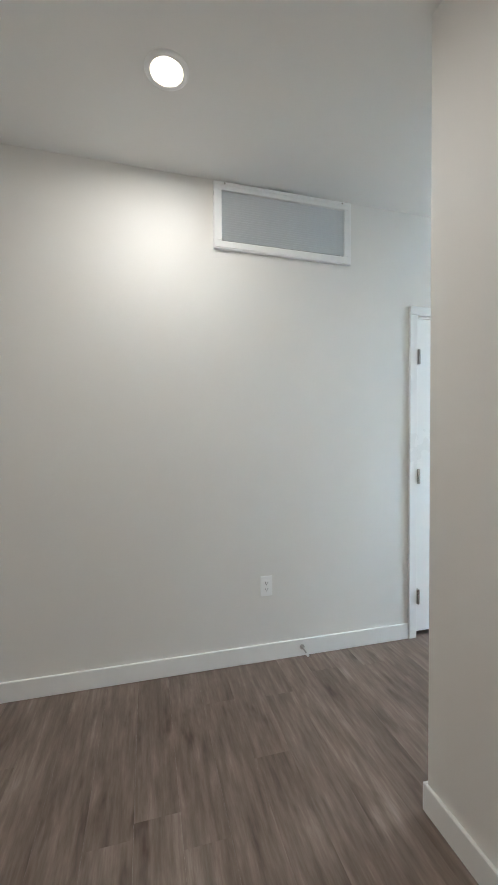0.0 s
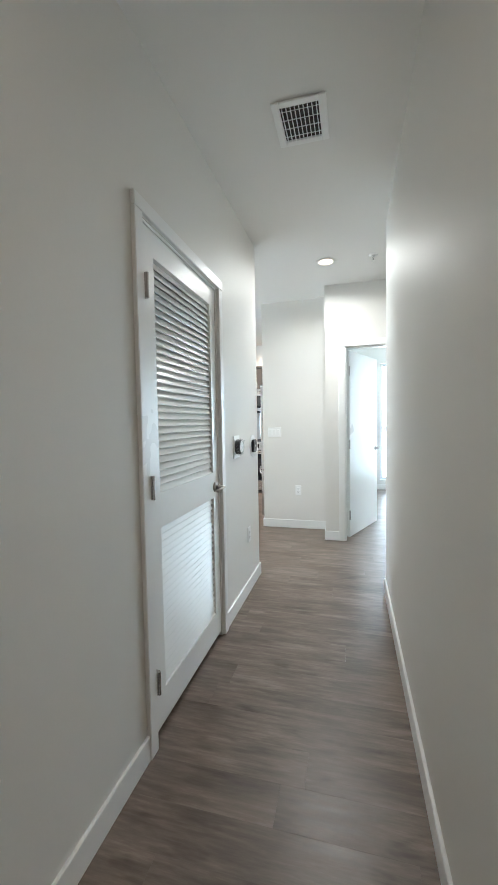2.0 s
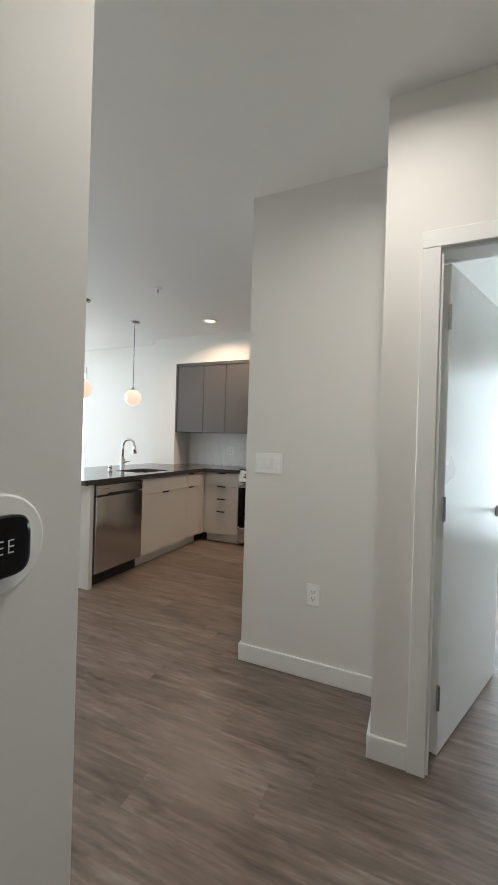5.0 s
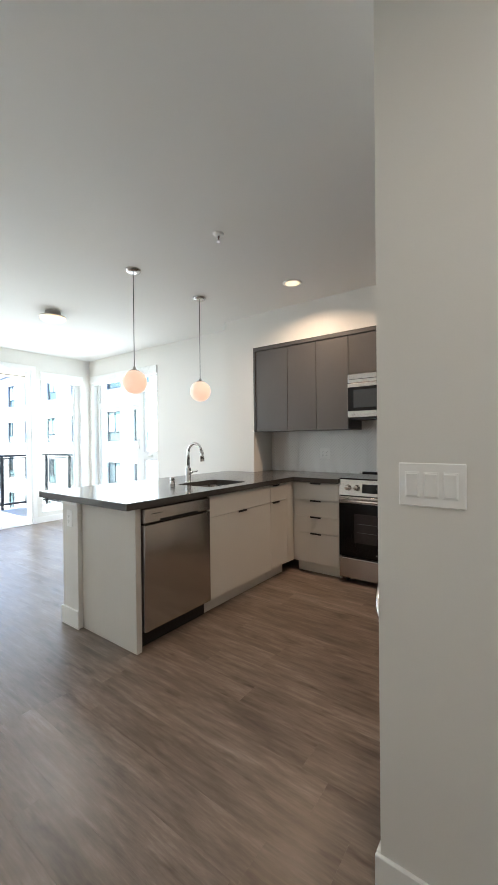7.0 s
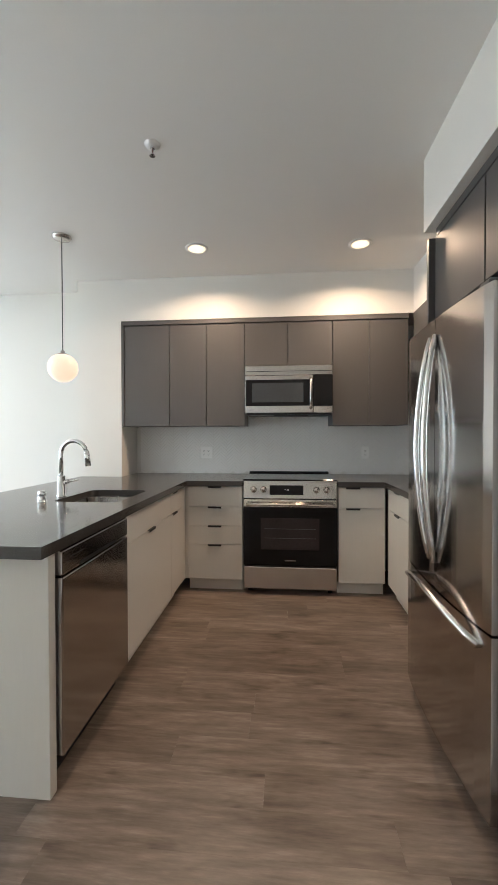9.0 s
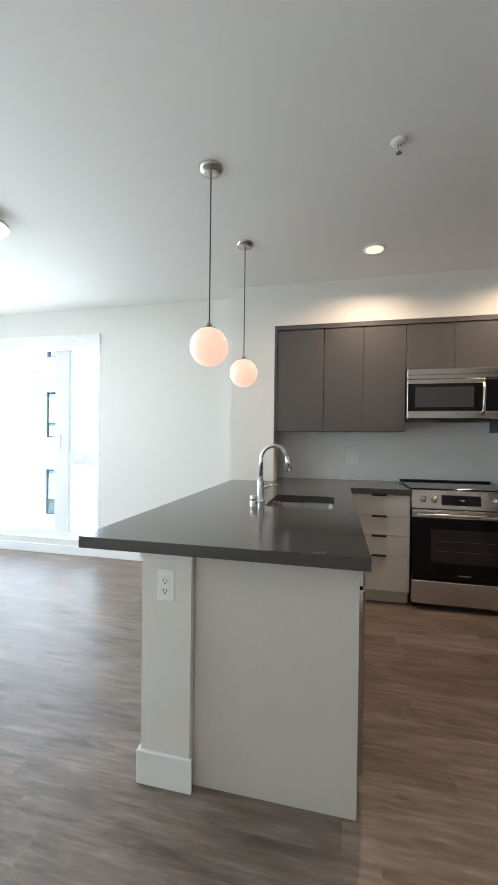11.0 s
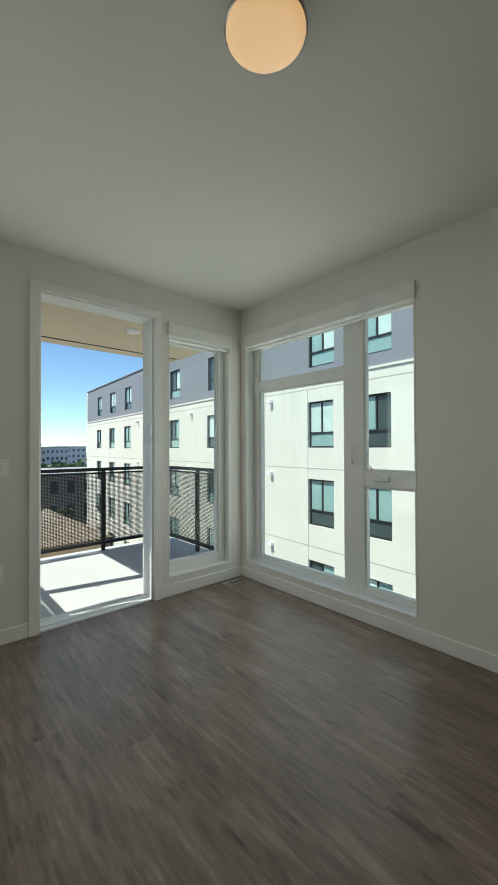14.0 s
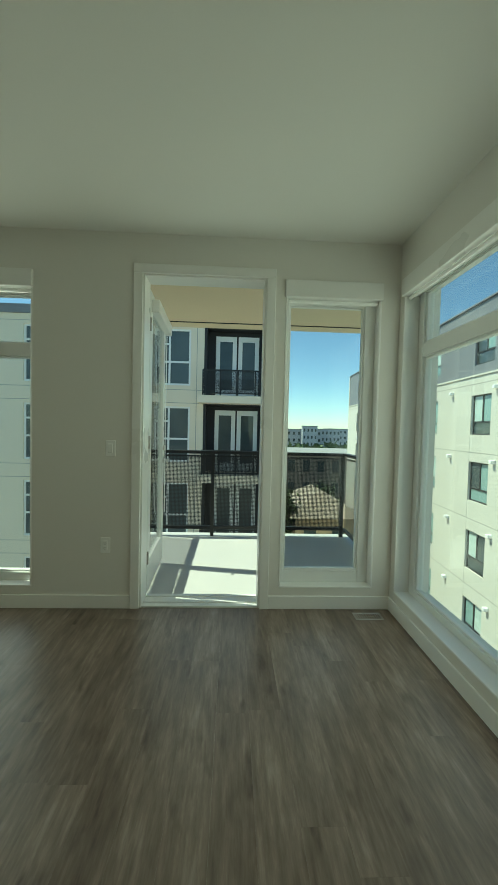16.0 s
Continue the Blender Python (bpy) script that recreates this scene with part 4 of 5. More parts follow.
for cx, cy, sx, sy in ((SX0, SY0, 1, 1), (SX1, SY0, -1, 1), (SX1, SY1, -1, -1), (SX0, SY1, 1, -1)):
    # rounded inner corners of the cut-out
    rim = [(cx, cy)] + [(cx + sx * 0.05 * (1 - math.cos(a)), cy + sy * 0.05 * (1 - math.sin(a))) for a in arc(7, lambda u: u * math.pi / 2)]
    lo_, hi_ = ([bm.verts.new((x, y, z)) for x, y in rim] for z in (CB, CT))
    new_faces = [bm.faces.new(lo_), bm.faces.new(hi_)] + [bm.faces.new((lo_[k], lo_[k + 1], hi_[k + 1], hi_[k])) for k in range(1, 7)]
    bmesh.ops.recalc_face_normals(bm, faces=new_faces)
solid("countertop", bm, QUARTZ, "dark grey quartz countertop on the peninsula", "countertop")
solid("countertop", boxes((7.37, 8.012, 1.845, 2.858, CB, CT), (6.345, 7.37, 1.845, 2.50, CB, CT)), QUARTZ, "dark grey quartz countertop beside the range", "countertop")

sk = thing("sink", ((SX0 + SX1) / 2, (SY0 + SY1) / 2, 0.69), "undermount stainless steel sink set in the counter", "sink")
bm = bmesh.new()
def rounded(x0, x1, y0, y1, r, z, n=6):
    pts = []
    for cx, cy, a0 in ((x1 - r, y1 - r, 0), (x0 + r, y1 - r, 90), (x0 + r, y0 + r, 180), (x1 - r, y0 + r, 270)):
        for i in range(n + 1):
            a = radians(a0 + 90 * i / n)
            pts.append((cx + r * math.cos(a), cy + r * math.sin(a), z))
    return pts
rings = [[bm.verts.new(p) for p in rounded(SX0 - g, SX1 + g, SY0 - g, SY1 + g, 0.05, z)] for g, z in ((0.012, CB - 0.001), (0.002, CB - 0.001), (-0.003, CB - 0.01), (-0.006, 0.72), (-0.03, 0.70))]
for lo, hi in zip(rings, rings[1:]):
    for i in range(len(lo)):
        bm.faces.new((lo[i], lo[(i + 1) % len(lo)], hi[(i + 1) % len(lo)], hi[i]))
bm.faces.new(rings[-1])
part("bowl", bm, STEELD, sk, smooth=True)
part("drain", lathe([(0, 0.004), (0.03, 0.003), (0.042, 0.006), (0.045, 0.002)], ((SX0 + SX1) / 2, (SY0 + SY1) / 2, 0.70), 24), CHROME, sk, "chrome drain", smooth=True)

fx, fy = 6.515, 4.63
f = thing("kitchen_faucet", (fx, fy, CT), "chrome gooseneck pull-down faucet with a side lever", "faucet")
part("body", lathe([(0.028, 0), (0.028, 0.006), (0.0235, 0.01), (0.0235, 0.12), (0.02, 0.125), (0.0, 0.126)], (fx, fy, CT), 28), CHROME, f, smooth=True)
neck = [(fx, fy, CT + 0.12), (fx, fy, CT + 0.25)] + [(fx, fy - 0.08 + 0.08 * math.cos(a), CT + 0.255 + 0.08 * math.sin(a)) for a in arc(12, lambda u: u * math.pi * 0.93)]
part("neck", tube(neck, 0.0125, 14), CHROME, f, smooth=True)
e = Vector(neck[-1])
part("spray_head", tube([e, e + Vector((0, -0.006, -0.03)), e + Vector((0, -0.012, -0.09))], 0.0165, 16), CHROME, f, smooth=True)
part("lever", tube([(fx, fy - 0.02, CT + 0.085), (fx, fy - 0.045, CT + 0.088)], 0.013, 14, tube([(fx, fy - 0.045, CT + 0.09), (fx + 0.002, fy - 0.105, CT + 0.1)], 0.006, 10)), CHROME, f, smooth=True)
solid("air_gap", lathe([(0, 0.058), (0.018, 0.057), (0.0215, 0.052), (0.0215, 0.03), (0.0205, 0.028), (0.0215, 0.026), (0.0215, 0.003), (0.025, 0)], (6.335, 4.635, CT), 24), CHROME, "small chrome air gap beside the faucet", "air gap", smooth=True)

# dishwasher
dw = thing("dishwasher", (5.90, 4.38, 0), "dark stainless dishwasher built into the peninsula", "dishwasher")
part("tub", box(5.606, 6.196, 4.13, 4.68, 0.10, CB - 0.004), CASE, dw)
part("door", box(5.609, 6.193, 4.083, 4.128, 0.115, 0.765, 0.006, seg=2), STEELF, dw, "brushed steel door")
part("control_panel", box(5.609, 6.193, 4.083, 4.128, 0.772, 0.862, 0.006, seg=2), STEELF, dw)
part("handle_pocket", box(5.73, 6.07, 4.0825, 4.09, 0.772, 0.790, 0.002), BLACK, dw)
part("vent_marks", boxes(*[(5.66 + 0.008 * i, 5.664 + 0.008 * i, 4.0822, 4.084, 0.825, 0.828) for i in range(12)]), BLACK, dw)
part("kick_plate", box(5.609, 6.193, 4.155, 4.165, 0.0, 0.1), BLACK, dw)

# range
ry0, ry1, rx = 2.862, 3.614, 7.385
r = thing("range", (7.7, (ry0 + ry1) / 2, 0), "stainless slide-in electric range with a black glass oven door", "range")
part("body", box(rx + 0.045, 8.0, ry0 + 0.004, ry1 - 0.004, 0.03, 0.905), CASE, r)
part("cooktop", box(rx + 0.02, 8.008, ry0 - 0.002, ry1 + 0.002, 0.917, 0.927, 0.003), BLACKGLASS, r, "black glass cooktop")
part("rear_trim", box(7.975, 8.009, ry0, ry1, 0.927, 0.94, 0.004), BLACK, r)
bm = box(rx - 0.005, rx + 0.045, ry0, ry1, 0.775, 0.917, 0.004)
for v in bm.verts:
    if v.co.z > 0.85 and v.co.x < rx + 0.02:
        v.co.x += 0.03
part("control_panel", bm, STEEL, r, "brushed steel control panel")
for y in (ry0 + 0.085, ry0 + 0.165, ry1 - 0.165, ry1 - 0.085):
    k = part("knob", lathe([(0.0, 0.034), (0.018, 0.034), (0.021, 0.03), (0.022, 0.006), (0.026, 0.003), (0.026, 0)], (rx + 0.012, y, 0.846), 24, "x"), STEEL, r, "steel knob", smooth=True)
bm = box(rx + 0.004, rx + 0.02, 3.13, 3.40, 0.805, 0.88, 0.002)
for v in bm.verts:
    v.co.x += (v.co.z - 0.846) * 0.2
dp = part("display", bm, BLACKGLASS, r, "black glass display")
part("display_digits", boxes((rx + 0.0025, rx + 0.0035, 3.245, 3.25, 0.835, 0.85), (rx + 0.0025, rx + 0.0035, 3.257, 3.262, 0.835, 0.85), (rx + 0.0025, rx + 0.0035, 3.27, 3.28, 0.835, 0.838), (rx + 0.0025, rx + 0.0035, 3.27, 3.28, 0.847, 0.85)), DIGIT, r)
od = part("oven_door", box(rx, rx + 0.045, ry0 + 0.002, ry1 - 0.002, 0.235, 0.77, 0.004), BLACKGLASS, r, "black glass oven door")
part("door_top_band", box(rx - 0.004, rx + 0.03, ry0 + 0.002, ry1 - 0.002, 0.705, 0.768, 0.004), STEEL, od)
part("oven_window", box(rx - 0.0015, rx + 0.01, ry0 + 0.14, ry1 - 0.14, 0.36, 0.62, 0.004), surface("oven_window_glass", (0.03, 0.024, 0.026), 0.05, vary=0.3, big=6, relief=0, rvary=0.02), od)
hb = tube([(rx - 0.05, ry0 + 0.03, 0.735), (rx - 0.052, (ry0 + ry1) / 2, 0.735), (rx - 0.05, ry1 - 0.03, 0.735)], 0.0125, 14)
for y in (ry0 + 0.05, ry1 - 0.05):
    tube([(rx, y, 0.735), (rx - 0.05, y, 0.735)], 0.011, 12, hb)
part("handle", hb, STEEL, od, "steel bar handle", smooth=True)
part("rack", boxes((rx - 0.0022, rx - 0.0014, ry0 + 0.17, ry1 - 0.17, 0.455, 0.458), (rx - 0.0022, rx - 0.0014, ry0 + 0.17, ry1 - 0.17, 0.53, 0.533)), CASE, od)
part("badge", box(rx - 0.0012, rx + 0.001, 3.19, 3.28, 0.272, 0.282), NICKEL, od)
part("storage_drawer", box(rx - 0.004, rx + 0.045, ry0 + 0.004, ry1 - 0.004, 0.045, 0.222, 0.005), STEEL, r, "brushed steel drawer")
for y in (ry0 + 0.05, ry1 - 0.05):
    part("foot", lathe([(0.018, 0), (0.018, 0.02), (0.01, 0.032)], (rx + 0.08, y, 0), 14), BLACK, r)

# microwave over the range
m = thing("microwave", (7.81, (ry0 + ry1) / 2, 1.468), "stainless over-the-range microwave with a black glass door", "microwave")
my0, my1, mx = 2.871, 3.619, 7.615
part("body", box(mx + 0.04, 8.01, my0, my1, 1.475, 1.884), CASE, m)
part("vent_band", box(mx + 0.005, mx + 0.04, my0, my1, 1.80, 1.884, 0.004), STEEL, m, "steel top band")
part("vent_slot", box(mx + 0.0035, mx + 0.01, my0 + 0.01, my1 - 0.01, 1.832, 1.836), SLOT, m)
md = part("door", box(mx, mx + 0.04, my0 + 0.165, my1, 1.475, 1.797, 0.004), STEEL, m, "steel-framed door")
part("door_glass", box(mx - 0.002, mx + 0.01, my0 + 0.175, my1 - 0.004, 1.535, 1.762, 0.003), BLACKGLASS, md, "black glass")
part("door_window", box(mx - 0.003, mx + 0.01, my0 + 0.245, my1 - 0.06, 1.565, 1.735, 0.003), surface("microwave_window", (0.045, 0.05, 0.055), 0.12, vary=0.1, relief=0), md)
hb = tube([(mx - 0.004, my0 + 0.185, 1.77), (mx - 0.034, my0 + 0.185, 1.75), (mx - 0.042, my0 + 0.185, 1.65), (mx - 0.034, my0 + 0.185, 1.535), (mx - 0.004, my0 + 0.185, 1.515)], 0.0125, 12)
part("handle", hb, STEEL, md, "curved steel handle", smooth=True)
part("control_panel", box(mx + 0.002, mx + 0.04, my0, my0 + 0.162, 1.535, 1.797, 0.003), BLACKGLASS, m, "black control panel")
part("lower_band", box(mx + 0.001, mx + 0.04, my0, my0 + 0.162, 1.475, 1.532, 0.003), STEEL, m)
part("underside", boxes((mx + 0.03, 7.99, my0 + 0.01, my1 - 0.01, 1.462, 1.475), (mx + 0.08, 7.8, my0 + 0.2, my0 + 0.5, 1.452, 1.462)), BLACK, m)
part("badge", box(mx - 0.001, mx + 0.002, my1 - 0.07, my1 - 0.04, 1.495, 1.51), NICKEL, md)

# upper cabinets
UF = 7.662


def upper(name, axis, front, sign, a0, a1, back, z0, z1, doors, label):
    def bx(p0, p1, d0, d1, zz0, zz1, bev=0.0):
        d0, d1 = sorted((d0, d1))
        return box(p0, p1, d0, d1, zz0, zz1, bev) if axis == "x" else box(d0, d1, p0, p1, zz0, zz1, bev)
    at = ((a0 + a1) / 2, (front + back) / 2, z0) if axis == "x" else ((front + back) / 2, (a0 + a1) / 2, z0)
    c = thing(name, at, label, "cabinet", "kitchen wall cabinets")
    part("body", bx(a0 + 0.001, a1 - 0.001, front - sign * 0.021, back, z0 + 0.002, z1), DARKCAB, c)
    for d0, d1 in doors:
        part("door", bx(d0 + 0.0018, d1 - 0.0018, front - sign * 0.019, front, z0, z1 - 0.002, 0.0015), DARKCAB, c)
        if z1 - z0 > 0.6:
            part("edge_pull", bx((d0 + d1) / 2 - 0.06, (d0 + d1) / 2 + 0.06, front - sign * 0.01, front + sign * 0.009, z0 - 0.003, z0 - 0.0005), BLACK, c, "black edge pull")
    return c


upper("wall_cabinet", "y", UF, -1, 4.302, 4.715, 8.01, 1.368, 2.268, [(4.302, 4.715)], "charcoal flat-front wall cabinet with one door")
upper("wall_cabinet", "y", UF, -1, 3.626, 4.301, 8.01, 1.368, 2.268, [(3.967, 4.301), (3.626, 3.967)], "charcoal flat-front wall cabinet with two doors")
upper("wall_cabinet", "y", UF, -1, 2.868, 3.625, 8.01, 1.892, 2.268, [(3.252, 3.625), (2.868, 3.252)], "short charcoal wall cabinet above the microwave")
upper("wall_cabinet", "y", UF, -1, 2.236, 2.867, 8.01, 1.368, 2.268, [(2.56, 2.867), (2.236, 2.56)], "charcoal flat-front wall cabinet with two doors")
upper("wall_cabinet", "x", 2.215, 1, 6.36, 7.60, 1.845, 1.368, 2.268, [(6.36, 6.77), (6.775, 7.18), (7.185, 7.60)], "charcoal flat-front wall cabinets beside the refrigerator")
upper("wall_cabinet", "x", 2.53, 1, 5.36, 6.322, 1.845, 1.86, 2.268, [(5.36, 5.84), (5.845, 6.322)], "charcoal cabinet above the refrigerator")
solid("cabinet_surround", boxes((7.651, 8.01, 4.717, 4.738, 1.366, 2.308), (7.651, 7.69, 2.236, 4.717, 2.27, 2.308), (6.36, 7.651, 2.18, 2.203, 2.27, 2.308), (5.36, 6.31, 2.50, 2.53, 2.27, 2.308)), DARKCAB, "charcoal filler frame round the wall cabinets", "cabinet panel")
solid("tall_end_board", boxes((6.326, 6.352, 1.845, 2.56, 0.0, 2.268)), DARKCAB, "tall charcoal end board beside the fridge niche", "cabinet panel")

# refrigerator
qx0, qx1, qf = 5.535, 6.320, 2.682
q = thing("refrigerator", ((qx0 + qx1) / 2, 2.2, 0), "stainless french-door refrigerator with curved handles and a freezer drawer", "refrigerator")
part("case", box(qx0 + 0.006, qx1 - 0.006, 1.86, 2.567, 0.02, 1.725, 0.004), CASE, q, "dark grey steel case")
part("seal", box(qx0 + 0.02, qx1 - 0.02, 2.567, 2.577, 0.1, 1.71), BLACK, q)
mid = (qx0 + qx1) / 2


def fridge_door(x0, x1, z0, z1):
    b = bmesh.new()
    n = 10
    cols = []
    for i in range(n + 1):
        x = x0 + (x1 - x0) * i / n
        u = (x - mid) / (qx1 - qx0) * 2
        y = qf - 0.022 * u * u - (0.004 if i in (0, n) else 0.0)
        cols.append([b.verts.new((x, y, z0)), b.verts.new((x, y, z1)), b.verts.new((x, 2.577, z1)), b.verts.new((x, 2.577, z0))])
    for a, c in zip(cols, cols[1:]):
        for k in range(4):
            b.faces.new((a[k], c[k], c[(k + 1) % 4], a[(k + 1) % 4]))
    b.faces.new(cols[0])
    b.faces.new(cols[-1][::-1])
    bmesh.ops.recalc_face_normals(b, faces=b.faces[:])
    return b


for x0, x1, hx, s in ((qx0, mid - 0.002, mid - 0.025, -1), (mid + 0.002, qx1, mid + 0.025, 1)):
    d = part("door", fridge_door(x0, x1, 0.658, 1.745), STEELF, q, "brushed steel door")
    pts = arc(15, lambda u: (hx + s * 0.018 * math.sin(u * math.pi), qf + 0.003 + 0.052 * math.sin(u * math.pi) ** 0.75, 0.765 + 0.91 * u))
    part("handle", tube(pts, 0.0125, 12), BRIGHT, d, "long curved steel handle", smooth=True)
d = part("freezer_drawer", fridge_door(qx0, qx1, 0.06, 0.648), STEELF, q, "brushed steel freezer drawer")
pts = arc(15, lambda u: (qx0 + 0.06 + (qx1 - qx0 - 0.12) * u, qf - 0.014 + 0.068 * math.sin(u * math.pi) ** 0.7, 0.595 + 0.075 * math.sin(u * math.pi)))
part("handle", tube(pts, 0.0135, 12), BRIGHT, d, "curved steel handle", smooth=True)
for x in (qx0 + 0.05, qx1 - 0.05):
    part("top_hinge", box(x - 0.035, x + 0.035, 2.53, 2.66, 1.727, 1.762, 0.006), CASE, q, "dark hinge cover")
part("kick_grille", box(qx0 + 0.02, qx1 - 0.02, 2.555, 2.577, 0.0, 0.06), BLACK, q)
part("badge", lathe([(0, 0.003), (0.013, 0.002), (0.014, 0)], (qx0 + 0.09, qf - 0.017, 1.69), 16, "y"), NICKEL, q)


# ---- herringbone backsplash: small tiles, set proud of the grout ----
def herringbone(bm, origin, ua, width, z0, z1, out, L=0.098, W=0.0235):
    """Tiles at 45 degrees on a wall from origin along ua, standing out by a few millimetres."""
    o, u, n = Vector(origin), Vector(ua), Vector(out)
    c = math.sqrt(0.5)
    e1, e2 = u * c + Vector((0, 0, c)), u * -c + Vector((0, 0, c))
    gap, t = 0.0012, 0.0035
    k = round(L / W)
    tiles = []
    span = int((width + z1 - z0) / W) + 8
    for i in range(-span, span):
        for j in range(-span, span):
            q = (i - j) % (2 * k)
            if q == 0:
                tiles.append((i * W, j * W, L, W))
            elif q == k:
                tiles.append((i * W, (j - k + 1) * W, W, L))
    for a, b_, da, db in tiles:
        cs = []
        for p, r_ in ((gap, gap), (da - gap, gap), (da - gap, db - gap), (gap, db - gap)):
            cs.append((a + p, b_ + r_))
        mid_ = e1 * (a + da / 2) + e2 * (b_ + db / 2)
        along, up = mid_.dot(u), mid_.z
        m_ = 0.036
        if not (m_ < along < width - m_ and m_ < up < z1 - z0 - m_):
            continue
        base = o + Vector((0, 0, z0))
        lo = [bm.verts.new(base + e1 * x + e2 * y) for x, y in cs]
        ins = 0.0016
        cx, cy = a + da / 2, b_ + db / 2
        hi = [bm.verts.new(base + e1 * (x + (ins if x < cx else -ins)) + e2 * (y + (ins if y < cy else -ins)) + n * t) for x, y in cs]
        bm.faces.new(hi)
        for i2 in range(4):
            bm.faces.new((lo[i2], lo[(i2 + 1) % 4], hi[(i2 + 1) % 4], hi[i2]))


bs = thing("backsplash", (8.015, 3.3, CT), "white glazed herringbone tile backsplash", "backsplash", kind="structure")
part("grout_bed", boxes((8.0155, 8.0195, 1.845, 4.735, CT, 1.368), (6.36, 8.0, 1.8405, 1.8445, CT, 1.368), (8.0155, 8.0195, 2.87, 3.62, 1.368, 1.47)), GROUT, bs)
bm = bmesh.new()
herringbone(bm, (8.0155, 1.85, 0), (0, 1, 0), 2.88, CT - 0.04, 1.505, (-1, 0, 0))
bmesh.ops.recalc_face_normals(bm, faces=bm.faces[:])
tl = part("tiles", bm, TILE, bs)
tagged(tl, kind="stuff")


# ---- balcony ----
DZ = -0.04
solid("balcony_deck", boxes((5.56, 8.30, N_OUT, 10.66, DZ - 0.3, DZ)), DECK, "grey coated concrete balcony deck", "balcony deck", kind="structure")
solid("balcony_ceiling", boxes((5.56, 8.42, N_OUT, 10.78, 2.62, 2.92)), SOFFIT, "tan plastered balcony ceiling", "ceiling", kind="structure")
solid("soffit_reveal", boxes((5.56, 8.36, 10.50, 10.52, 2.612, 2.6195)), BLACK, "thin dark reveal in the balcony ceiling", "trim", kind="structure")
# unseen run of wall, added west of the windows to keep stray sun out
solid("unseen_facade_wall", boxes((-2.0, 3.64, N_OUT - 0.26, N_OUT, -0.3, 2.62)), CREAM, "unseen cream stucco outer wall, added to keep sun out", "wall", kind="structure")
bl = thing("balcony_light", (7.25, 9.6, 2.62), "round white balcony ceiling light", "ceiling light")
part("base", lathe([(0.085, -0.012), (0.09, -0.01), (0.09, 0)], (7.25, 9.6, 2.62), 32), TRIM, bl, smooth=True)
part("diffuser", lathe([(0, -0.035), (0.05, -0.033), (0.075, -0.022), (0.08, -0.01)], (7.25, 9.6, 2.62), 32), PLASTIC, bl, smooth=True)


def railing(name, pts, posts, label):
    """A balcony railing along one line: posts, top and bottom rail, perforated panels."""
    (x0, y0), (x1, y1) = pts
    r = thing(name, ((x0 + x1) / 2, (y0 + y1) / 2, DZ), label, "railing")
    d = Vector((x1 - x0, y1 - y0, 0)).normalized()
    s = Vector((-d.y, d.x, 0))
    def bar(a, b, z0, z1, w, nm, mt, lab=""):
        bm = box(0, (b - a), -w / 2, w / 2, z0, z1, 0.003)
        ang = math.atan2(d.y, d.x)
        bm.transform(Matrix.Translation((x0 + d.x * a, y0 + d.y * a, 0)) @ Matrix.Rotation(ang, 4, "Z"))
        return part(nm, bm, mt, r, lab)
    L = math.hypot(x1 - x0, y1 - y0)
    bar(0, L, 0.995, 1.035, 0.06, "top_rail", BLACK)
    bar(0, L, 0.045, 0.085, 0.04, "bottom_rail", BLACK)
    edges = [0.0] + list(posts) + [L]
    for p in posts:
        bar(p - 0.022, p + 0.022, DZ, 0.995, 0.045, "post", BLACK)
    for a, b in zip(edges, edges[1:]):
        if b - a > 0.1:
            bar(a + 0.022, b - 0.022, 0.085, 0.98, 0.003, "panel", PERF, "perforated dark metal panel")
            bar(a + 0.022, b - 0.022, 0.955, 0.975, 0.012, "panel_edge", BLACK)
    return r


railing("balcony_railing", ((5.64, 10.53), (8.15, 10.53)), [0.022, 0.83, 1.63, 2.48], "black metal railing with perforated panels at the balcony's edge")
railing("balcony_railing", ((8.15, 10.50), (8.15, N_OUT + 0.01)), [0.85, 1.70], "black metal railing with perforated panels at the balcony's side")
railing("balcony_railing", ((5.64, N_OUT + 0.01), (5.64, 10.50)), [0.06, 0.90], "black metal railing with perforated panels at the balcony's side")


# ---- the building across to the east ----
def far_window(parent, M, w, h, mats, frame_mat, depth=0.05):
    """A three-light window in the facade's own frame; M: place of its lower left corner."""
    key = (w, h, frame_mat.name)
    if key not in far_window.made:
        fr = boxes((0, 0.06, -depth, 0.05, 0, h), (w - 0.06, w, -depth, 0.05, 0, h), (0.06, w - 0.06, -depth, 0.05, 0, 0.06), (0.06, w - 0.06, -depth, 0.05, h - 0.06, h),
                   (0.06, w - 0.06, -depth, 0.05, h * 0.30, h * 0.30 + 0.07), (w / 2 - 0.035, w / 2 + 0.035, -depth, 0.05, h * 0.30 + 0.07, h - 0.06))
        panes = []
        for k, rr in enumerate(((0.06, w / 2 - 0.035, h * 0.30 + 0.07, h - 0.06), (w / 2 + 0.035, w - 0.06, h * 0.30 + 0.07, h - 0.06), (0.06, w - 0.06, 0.06, h * 0.30))):
            panes.append([mesh_of("pane", box(rr[0], rr[1], -0.01, 0.01, rr[2], rr[3]), mt) for mt in (FARGLASS, DARKPANE, CURTAIN)])
        far_window.made[key] = (mesh_of("window", fr, frame_mat), panes)
    fme, panes = far_window.made[key]
    wob = new("window", fme)
    wob.parent = parent
    wob.matrix_basis = M
    for pm, mt in zip(panes, mats):
        p_ = new("pane", pm[mt])
        p_.parent = wob
    return wob


far_window.made = {}
rng = random.Random(5)
EA = -4.0                                    # the facade's turn
eb = thing("apartment_building", (17, 14, -16), "white stucco apartment building with a grey top storey and dark-framed windows", "building", turn=EA)


